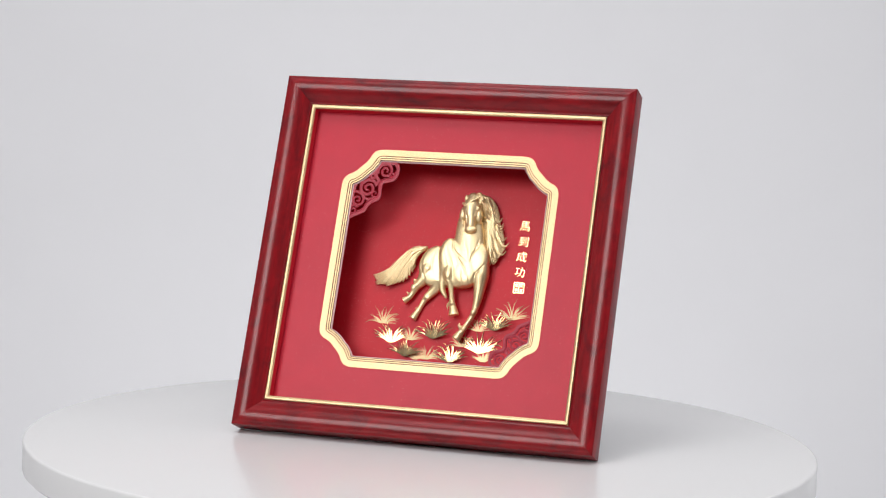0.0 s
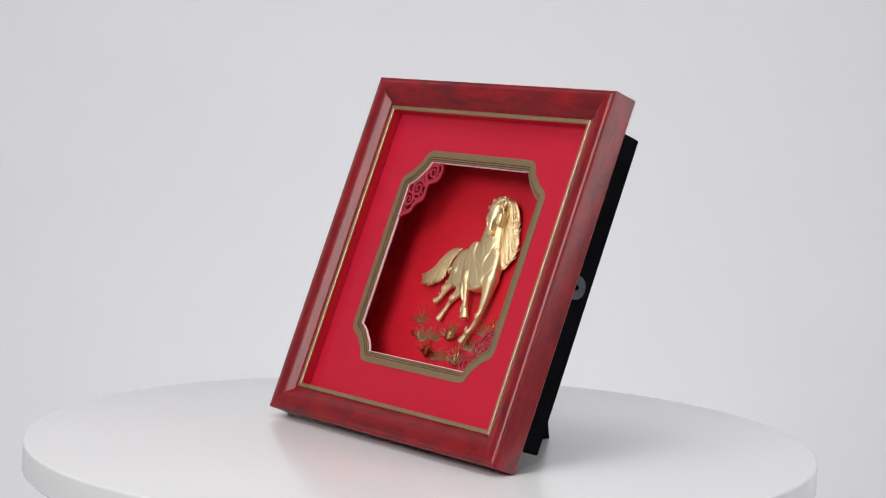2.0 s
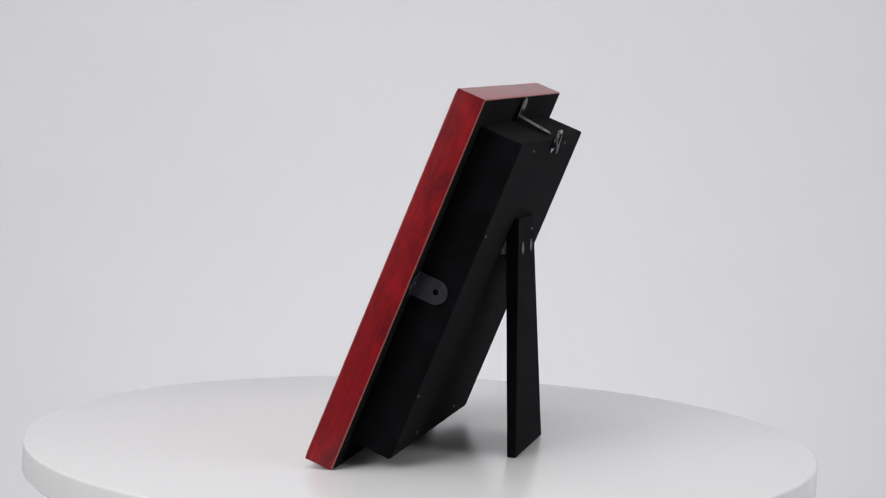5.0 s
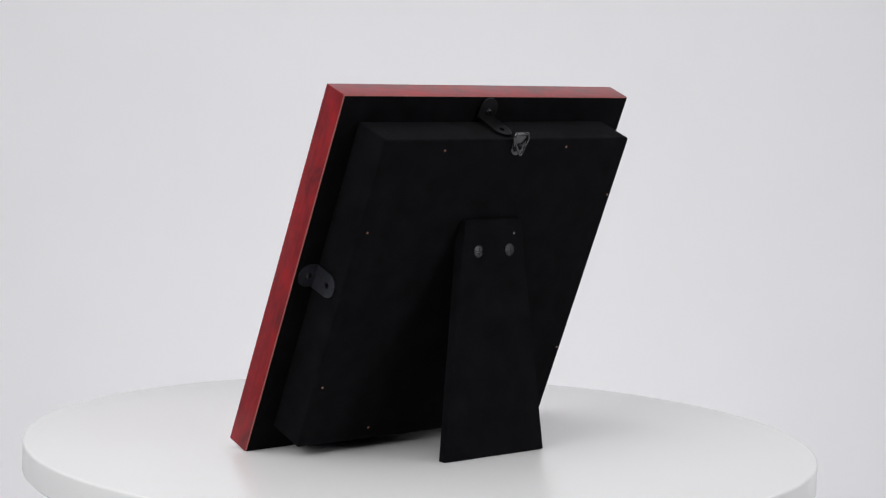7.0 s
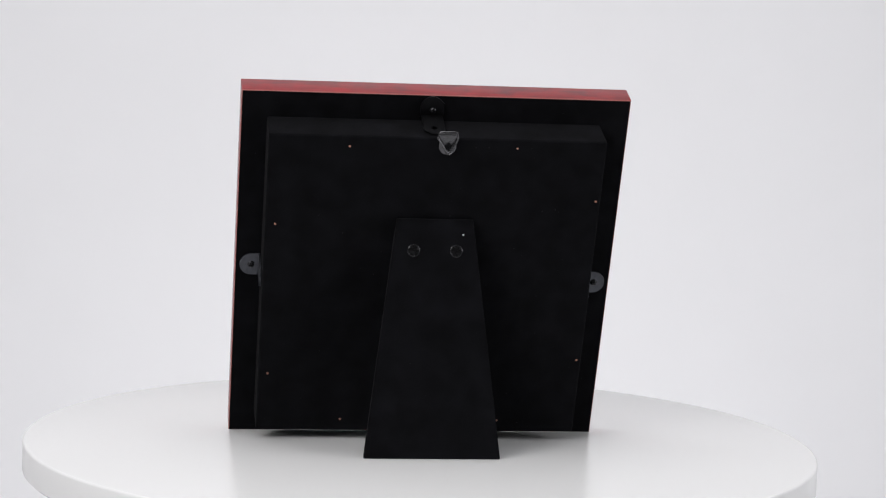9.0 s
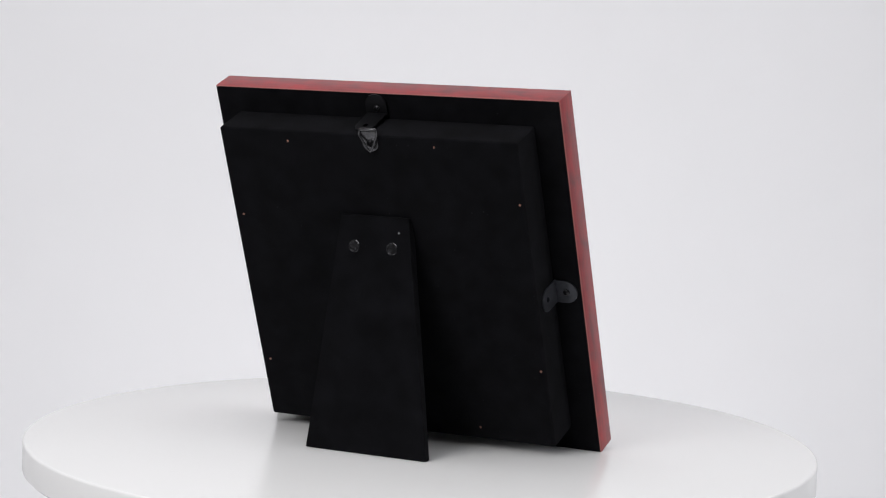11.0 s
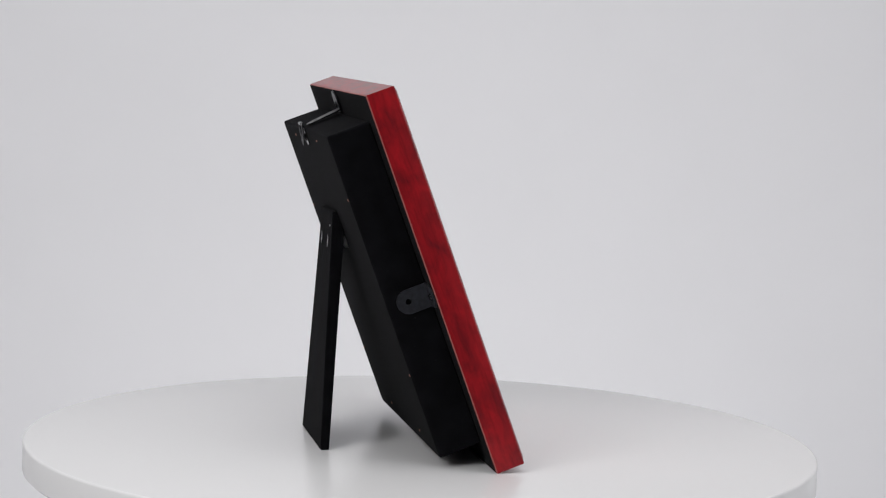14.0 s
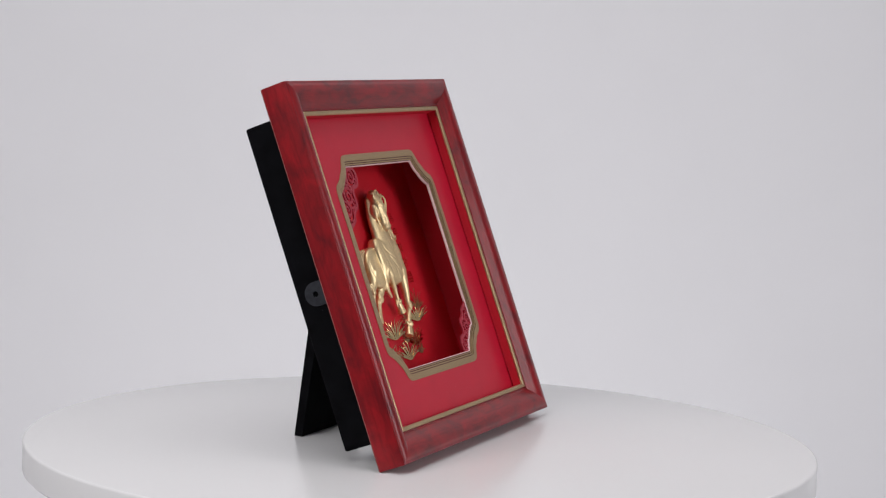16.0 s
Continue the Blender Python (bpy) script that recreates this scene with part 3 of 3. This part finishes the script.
    lump(-12, 118, -20, 3.18, 3.64, 2.2, 40)
    # bent foreleg
    limb([(-0.9, 139.1, -17, 5), (-1.6, 131.3, -17.4, 3.64), (-1.1, 124.6, -17.6, 2.55), (2.5, 118.5, -17.8, 1.36)], 4, 12, 0.8, True)
    limb([(2.1, 140.2, -15.4, 4.27), (2.1, 135.6, -14.2, 3.64), (4.7, 129, -14.8, 2.45), (6.6, 121.5, -15.8, 1.95), (8.1, 114.4, -16.8, 2.18)], 4, 14, 1, True)
    limb([(8.5, 113.6, -16.8, 2.36), (9.8, 109.2, -17, 3.18), (10.9, 104.3, -17.2, 4.54)], 4, 16, 0.8, False)
    lump(2, 136.1, -12.6, 2.55, 3.64, 2, 0)
    limb([(6.8, 114.3, -16.6, 1.82), (4.8, 111.9, -16.6, 1.09), (5.3, 108.8, -16.6, 0.45)], 4, 8, 1, True)
    lump(8.2, 114, -15.6, 2.27, 1.82, 2, 0)
    # straight foreleg
    limb([(28, 137.4, -17.2, 6.82), (28.3, 128.8, -17.2, 5), (28.2, 119.9, -17.4, 3.64), (27.4, 112.6, -17.8, 2.82), (26.3, 107.2, -18, 2.36), (23.6, 100.8, -18.4, 2), (20.8, 95.7, -18.6, 2.18), (19.3, 93.3, -18.6, 2.45)], 4, 16, 0.85, True)
    limb([(19.1, 92.9, -18.6, 2.55), (15, 85.7, -18.8, 3.64)], 3, 14, 0.85, False)
    limb([(19.1, 94.6, -18.4, 2), (16.1, 96.6, -18.4, 1.27), (16.7, 98.9, -18.4, 0.45)], 4, 8, 1, True)
    lump(26.6, 108.6, -16.8, 2.45, 3.64, 2.2, 24)
    lump(20.4, 94.7, -17.4, 2.27, 2.27, 1.8, 0)
    # masses under the hair
    limb([(17.1, 198.6, -14.6, 3.64), (24.7, 196.3, -17, 5), (28.7, 187.3, -19, 7.27), (31.1, 176.5, -20, 7.73), (35, 164.9, -20.4, 8.64), (35.3, 155.9, -20.4, 6.36)], 4, 16, 0.26, True)
    limb([(-18.5, 156.1, -20.4, 1.82), (-27, 154.2, -20.4, 3.64), (-32.4, 147, -20.6, 5.91), (-37.7, 138.9, -20.8, 7.27), (-44, 132.1, -21.2, 6.36), (-51, 128.9, -21.6, 3.64)], 4, 16, 0.24, True)
    me = bpy.data.meshes.new("horse_relief")
    bm.to_mesh(me)
    bm.free()
    tmp = new("horse_relief", me)
    rm = tmp.modifiers.new("fuse", "REMESH")
    rm.mode, rm.voxel_size = "VOXEL", 0.00034
    sm = tmp.modifiers.new("soften", "SMOOTH")
    sm.factor, sm.iterations = 0.5, 22
    dg = bpy.context.evaluated_depsgraph_get()
    fused = bpy.data.meshes.new_from_object(tmp.evaluated_get(dg))
    bpy.data.objects.remove(tmp)
    chisel(fused)
    bm = bmesh.new()
    bm.from_mesh(fused)
    rng = random.Random(11)

    def lock(pts, r, flat=0.75):
        """A strand of hair, thickest past its root and drawn out to a point."""
        n = len(pts)
        tube(bm, [(*raised(x, v, w), r * (0.72 + 1.0 * (i / (n - 1)) - 1.62 * (i / (n - 1)) ** 2) + 0.05) for i, (x, v, w) in enumerate(pts)], 6, 7, flat, caps=False)

    # mane: locks leave the crest, hang, and flick up at their tips
    crest = spline([(15.4, 200.8), (22, 199.3), (25.2, 193.1), (23.7, 183.8), (25.4, 174.8), (27.6, 165.8), (29.8, 156.9)], 6)
    tips = spline([(27.3, 197.8), (35.7, 189.6), (33.9, 186.3), (39.4, 182), (39.5, 178.4), (40.5, 173.9), (36.8, 171.4), (42.6, 169), (45.8, 164.7), (43.1, 161.8), (45.5, 157.5), (42.8, 154.1), (40.9, 151.3), (37.7, 148.4), (33.8, 147.7)], 6)
    for k in range(46):
        s = (k % 23 + rng.random()) / 23
        over = k // 23                                  # a long layer below, a shorter one above
        tx, tv = tips[min(int(s * (len(tips) - 1)), len(tips) - 1)]
        g = max(0.0, min(1.0, s * 1.04 - 0.04 - 0.06 * over))
        reach = (rng.uniform(0.90, 1.05), rng.uniform(0.55, 0.85))[over]
        sag = 1.2 + 1.3 * rng.random()
        near = max(0.0, 1 - 3.2 * g)
        for j in range(6):
            u = j / 5 - 0.5
            cx, cv = crest[int(max(0.0, min(1.0, g + 0.10 * u)) * (len(crest) - 1))]
            dx, dv = (tx - cx) * reach, (tv - cv) * reach
            w0 = -18.4 + 4.6 * near + 0.9 * over + 0.5 * rng.random()
            w1 = -19.6 + 1.8 * near + 1.3 * over + 0.5 * rng.random()
            fan = -2.6 * u
            lock([(cx - 0.9, cv + 0.7, w0 - 0.8), (cx + dx * 0.22 + 0.2, cv + dv * 0.16 + 0.9 * sag + fan * 0.5, w0 + 0.9), (cx + dx * 0.48, cv + dv * 0.48 + 0.1 * sag + fan * 0.8, w1 + 1.6),
                  (cx + dx * 0.72, cv + dv * 0.86 - sag + fan * 0.6, w1 + 1.2), (cx + dx * 0.90, cv + dv - 0.9 * sag + fan * 0.25, w1 + 0.4),
                  (cx + dx + 0.6, cv + dv + 1.6 + 0.2 * fan, w1 - 0.3)], 0.66 + 0.25 * rng.random())
    # the arch of hair from the poll to the crest
    for k in range(22):
        s = k / 21
        lock([(13.2 + 2.4 * s, 197.6 + 1.2 * s, -10.8), (16.6 + 2.2 * s, 201.0 - 0.4 * s, -11.2 - s), (21.0 + 2.0 * s, 200.0 - 2.2 * s, -13.2 - s), (25.6 + 1.4 * s, 196.0 - 3.4 * s, -16.0 - s),
              (28.0 + 2.2 * s + rng.random(), 190.6 - 3 * s, -18.6)], 0.75)
    # forelock, swept across the brow and curling
    for k in range(18):
        s = k / 17
        lock([(18.6 - s, 199.6 - 0.6 * s, -9.2), (15.4 - 1.6 * s, 198.2 - 2.0 * s, -8.2), (12.0 - 1.6 * s, 195.4 - 1.6 * s + rng.random(), -7.8), (9.0 - 2.2 * s + rng.random(), 193.4 - 1.4 * s, -8.2),
              (6.0 - 1.6 * s + 4.6 * (k % 3) / 2, 193.8 - 0.6 * s + 1.4 * rng.random(), -9.0)], 0.62)
    for k in range(12):
        s = k / 11
        lock([(16.4, 198.8, -9.2), (19.6 + s, 197.2 - s, -8.6), (22.2 + 1.2 * s, 193.4 - 1.6 * s, -9.6), (23.4 + 2.0 * s, 188.4 - 2 * s, -11.6), (24.6 + 2.4 * s, 184.4 - 2 * s, -13.4)], 0.62)
    # cheek hair
    for k in range(7):
        lock([(8.6, 188.4 - 0.6 * k, -12.2), (6.6, 186.8 - 1.0 * k, -12.4), (6.4 + 0.3 * k, 183.6 - 1.2 * k, -12.8), (7.4 + 0.2 * k, 181.0 - 1.0 * k, -13.4)], 0.5)
    # tail: strands from the dock, fanning out to the tips
    ends = spline([(-58.9, 132.1), (-57.2, 129.9), (-57.1, 126.7), (-53.9, 124.2), (-48.4, 124.5), (-43.8, 124.9), (-39, 126.5), (-34.3, 129.1), (-30.3, 133), (-27.7, 137.3), (-25.9, 143.4)], 8)
    high, low = spline([(-17.8, 157.6), (-28.7, 156.4), (-37.3, 149), (-44.4, 140.3)], 6), spline([(-19.8, 155.6), (-24.2, 150.8), (-26.1, 145.2), (-27.3, 140.5)], 6)
    for k in range(17):
        s = (k + rng.random()) / 17
        ex, ev = ends[int(s * (len(ends) - 1))]
        f = rng.uniform(0.86, 1.06)
        w = -19.0 - 2.2 * abs(s - 0.45) + rng.uniform(-0.6, 0.6)
        for j in range(6):
            u = j / 5 - 0.5
            m = 0.04 + 0.92 * min(max(s + 0.16 * u, 0.0), 1.0)
            pts = []
            for i, up in ((0, 0.5), (7, 1.0), (13, 0.9), (18, 0.4)):
                a, b = high[i], low[i]
                pts.append((a[0] + (b[0] - a[0]) * m + 0.3 * rng.uniform(-1, 1), a[1] + (b[1] - a[1]) * m + 0.3 * rng.uniform(-1, 1), w + up + 0.3 * rng.random()))
            px, pv, _ = pts[-1]
            qx, qv = ex + 1.2 * u, ev - 2.0 * u
            pts.append((px + (qx - px) * 0.55 * f, pv + (qv - pv) * 0.66 * f - 1.2 - 2.2 * u, w - 0.2))
            pts.append((px + (qx - px) * f, pv + (qv - pv) * f + 0.5, w - 0.9))
            lock(pts, 0.66 + 0.25 * rng.random())
    ob = part("horse_relief", bm, M_HORSE, frame_ob, "satin gold relief of a galloping horse", smooth=True)
    # pegs that hold the relief off the panel
    for x, v in ((-4.0, 146.0), (20.0, 150.0)):
        part("peg", lathe([(0, 0), (0.003, 0), (0.003, 0.0075), (0, 0.0075)], 16), M_RECESS, frame_ob, "short red mounting peg", True,
                   Matrix.Translation((x * 0.001, -PANEL_W, v * 0.001)) @ Matrix.Rotation(math.pi / 2, 4, "X"))
    return ob


def screw(parent, x, v, w, mat, r=0.0026):
    """A cross-head screw, its head towards the back."""
    head = lathe([(0, 0.0), (r, 0.0), (r * 0.96, 0.0006), (r * 0.7, 0.0013), (r * 0.3, 0.0016), (0, 0.0016)], 20)
    m = Matrix.Translation((x * 0.001, -w * 0.001, v * 0.001)) @ Matrix.Rotation(-math.pi / 2, 4, "X")
    s = part("screw", head, mat, parent, "dark cross-head screw", True, m)
    for a in (0.5, 0.5 + math.pi / 2):
        bm = block(-r * 0.6, r * 0.6, -0.0003, 0.0003, 0.00145, 0.00175)
        part("slot", bm, M_BLACK, s, "", False, Matrix.Rotation(a, 4, "Z"))


def tab(length, half, thick, hole=0.0):
    """A round-ended plate along +x from 0, thick along z, with a hole at the round end's middle."""
    bm = bmesh.new()
    n = 20
    cx = length - half
    outer = [(0, -half)] + [(cx + half * math.cos(a), half * math.sin(a)) for a in np.linspace(-math.pi / 2, math.pi / 2, n)] + [(0, half)]
    if not hole:
        lo = [bm.verts.new((x, y, 0)) for x, y in outer]
        hi = [bm.verts.new((x, y, thick)) for x, y in outer]
        bm.faces.new(lo[::-1])
        bm.faces.new(hi)
        for k in range(len(lo)):
            j = (k + 1) % len(lo)
            bm.faces.new((lo[k], lo[j], hi[j], hi[k]))
        return bm
    inner = []
    for x, y in outer:
        a = math.atan2(y, x - cx)
        inner.append((cx + hole * math.cos(a), hole * math.sin(a)))
    rows = [[bm.verts.new((x, y, z)) for x, y in pts] for pts, z in ((outer, 0), (inner, 0), (inner, thick), (outer, thick))]
    m = len(outer)
    for i in range(4):
        a, b = rows[i], rows[(i + 1) % 4]
        for k in range(m):
            j = (k + 1) % m
            bm.faces.new((a[k], a[j], b[j], b[k]))
    return bm


def axes(origin, x, y, z):
    m = Matrix((x, y, z)).transposed().to_4x4()
    m.translation = Vector(origin)
    return m


def build_back(frame_ob):
    z0, z1, h = 0.0192, W - 0.0194, 0.1195
    bm = block(-h, h + 0.0025, 0.0, -BOX_W, z0, z1 + 0.0006, 0.0016, 3)
    front = min(bm.faces, key=lambda f: f.calc_center_median().y - f.calc_area() * 100)
    bmesh.ops.inset_individual(bm, faces=[front], thickness=0.004)
    pushed = bmesh.ops.extrude_face_region(bm, geom=[front])["geom"]
    bmesh.ops.translate(bm, vec=(0, 0.0270, 0), verts=[g for g in pushed if isinstance(g, bmesh.types.BMVert)])
    bmesh.ops.delete(bm, geom=[front], context="FACES")
    part("backing_box", bm, M_FLOCK, frame_ob, "black flock-covered backing box")
    # clips that hold the box in the moulding: on the back strip and along the box
    for side, v, dv in ((1, 142.8, -0.5), (-1, 132.4, 0.5)):
        x = side * (119.9 if side < 0 else 122.4)
        clip = part("clip", tab(0.0172 if side < 0 else 0.0150, 0.0086, 0.0010), M_STEEL, frame_ob, "blued steel mounting clip",
                    m=axes((x * 0.001, 0.0001, v * 0.001), (side, 0, 0), (0, 0, -side), (0, 1, 0)))
        part("clip_ear", tab(0.0245, 0.0088, 0.0010, 0.0022), M_STEEL, clip, "",
             m=clip.matrix_basis.inverted() @ axes((x * 0.001, 0.0002, (v + dv) * 0.001), (0, 1, 0), (0, 0, side), (side, 0, 0)))
        screw(frame_ob, side * 128.8, v, -1.0, M_RIVET)
    clip = part("clip", tab(0.0165, 0.0086, 0.0010), M_DARKSTEEL, frame_ob, "blackened steel mounting clip",
                m=axes((0.0043, 0.0012, z1 + 0.0030), (0, 0, 1), (1, 0, 0), (0, 1, 0)))
    part("clip_ear", tab(0.0270, 0.0078, 0.0010, 0.0022), M_DARKSTEEL, clip, "",
         m=clip.matrix_basis.inverted() @ axes((0.0043, 0.0013, z1 + 0.0044), (0, 0.9945, -0.105), (-1, 0, 0), (0, 0.105, 0.9945)))
    screw(frame_ob, 3.6, 269.4, -2.1, M_RIVET)
    # triangular hanger at the box's top edge
    bw = BOX_W * 1000
    hanger = part("hanger", tab(0.0150, 0.0062, 0.0009, 0.0020), M_HANGER, frame_ob, "steel strap hanger with a triangular ring",
                  m=axes((-0.0044, -BOX_W + 0.0002, 0.2640), (0, 0, -1), (1, 0, 0), (0, 1, 0)) )
    bm = bmesh.new()
    tri = [(-10.6, 266.0), (2.2, 265.8), (3.2, 262.4), (-4.2, 251.2), (-5.4, 250.6), (-6.6, 251.6), (-11.4, 262.0), (-10.6, 266.0)]
    for a, b in zip(tri, tri[1:]):
        tube(bm, [(a[0], a[1], bw - 1.4 - (266 - a[1]) * 0.20, 0.8), (b[0], b[1], bw - 1.4 - (266 - b[1]) * 0.20, 0.8)], 1, 8)
    part("ring", bm, M_HANGER, hanger, "bent triangular wire ring", True, hanger.matrix_basis.inverted())
    bm = bmesh.new()
    tube(bm, [(-9.6, 266.0, bw - 1.3, 1.3), (1.2, 265.8, bw - 1.3, 1.3)], 1, 12)
    part("strap_roll", bm, M_HANGER, hanger, "", True, hanger.matrix_basis.inverted())
    screw(frame_ob, -4.5, 255.4, bw - 1.2, M_DARKSTEEL, 0.0030)
    # pins
    for x, v in ((64.8, 253.0), (-54.8, 254.6), (-116.0, 214.2), (-115.8, 82.4), (114.7, 191.0), (114.9, 68.1), (59.1, 29.2), (-60.0, 29.2)):
        part("pin", lathe([(0, 0), (0.0009, 0), (0.0008, 0.0004), (0, 0.0006)], 10), M_COPPER, frame_ob, "tiny copper pin", True,
             Matrix.Translation((x * 0.001, -BOX_W, v * 0.001)) @ Matrix.Rotation(-math.pi / 2, 4, "X"))
    # easel leg
    a = radians(LEAN)

    def local(back, up):
        return back * math.sin(a) + up * math.cos(a), back * math.cos(a) - up * math.sin(a)    # v, y

    v_out, y_out = local(0.1122, 0.0)
    v_in, y_in = local(0.1056, 0.0)
    top_v, top_y = 0.1986, -BOX_W + 0.0034
    bm = bmesh.new()
    rows = [(top_v, top_y, -0.0275, 0.0278), (v_out, y_out, -0.0518, 0.0480), (v_in, y_in, -0.0514, 0.0476), (top_v - 0.0165, -BOX_W + 0.0003, -0.0289, 0.0292), (top_v - 0.0005, -BOX_W + 0.0003, -0.0275, 0.0278)]
    l = [bm.verts.new((x0, y, v)) for v, y, x0, x1 in rows]
    r = [bm.verts.new((x1, y, v)) for v, y, x0, x1 in rows]
    bm.faces.new(l)
    bm.faces.new(r[::-1])
    for k in range(5):
        j = (k + 1) % 5
        bm.faces.new((l[k], r[k], r[j], l[j]))
    bmesh.ops.recalc_face_normals(bm, faces=bm.faces[:])
    bmesh.ops.bevel(bm, geom=bm.edges[:], offset=0.0006, segments=2, profile=0.5, affect="EDGES")
    leg = part("easel_leg", bm, M_FLOCK, frame_ob, "tapered black flocked easel leg, folded out")
    down = Vector((0, y_out - top_y, v_out - top_v)).normalized()
    out = Vector((0, -down.z, down.y)) if -down.z > 0 else Vector((0, down.z, -down.y))
    for x in (12.4, -18.5):
        s = (top_v - 0.1782) / -down.z
        c = Vector((x * 0.001 + 0.003, top_y, top_v)) + down * s + out * 0.0001
        prof = [(0, 0), (0.0046, 0), (0.0046, 0.0004), (0.0041, 0.0006), (0.0038, 0.0003), (0, 0.0004)]
        part("rivet", lathe(prof, 28), M_RIVET, leg, "round flat steel rivet", False, axes(c, Vector((1, 0, 0)), Vector((1, 0, 0)).cross(-out) * -1, out))
    c = Vector((-0.0204, top_y, top_v)) + down * 0.0105 + out * 0.0001
    part("pin", lathe([(0, 0), (0.0008, 0), (0.0006, 0.0004), (0, 0.0005)], 10), M_HINGE, leg, "tiny bright pin head", True, axes(c, Vector((1, 0, 0)), Vector((1, 0, 0)).cross(-out) * -1, out))
    bm = bmesh.new()
    tri = [(-BOX_W + 0.0002, 0.1815), (-BOX_W + 0.0002, 0.1690), (-BOX_W + 0.0030, 0.1700)]
    ends = [[bm.verts.new((x, y, v)) for y, v in tri] for x in (-0.021, 0.025)]
    for k in range(3):
        j = (k + 1) % 3
        bm.faces.new((ends[0][k], ends[0][j], ends[1][j], ends[1][k]))
    bm.faces.new(ends[0])
    bm.faces.new(ends[1][::-1])
    part("hinge", bm, M_HINGE, leg, "small bright steel hinge")


def build_frame():
    ob = tagged(new("picture_frame"), "red wooden shadow-box frame with gold horse relief on easel leg", "picture frame")
    build_mouldings(ob)
    build_mat(ob)
    build_recess(ob)
    build_clouds(ob)
    build_grass(ob)
    build_writing(ob)
    build_horse(ob)
    build_back(ob)
    return ob


def motions():
    """The platter turns evenly, and the frame rides on it."""
    spin, ride = [], []
    for k in range(65):
        t = k * 0.25
        a = START + RATE * t + BOW * t * t
        p = Matrix.Rotation(radians(a), 3, "Z") @ BASE
        spin.append((t, pose(0, 0, 0, 0, 0, a)))
        ride.append((t, pose(p.x, p.y, 0.0003, -LEAN, 0, a)))
    walk(platter, spin)
    walk(picture, ride)


build_studio()
platter = build_turntable()
picture = build_frame()
motions()
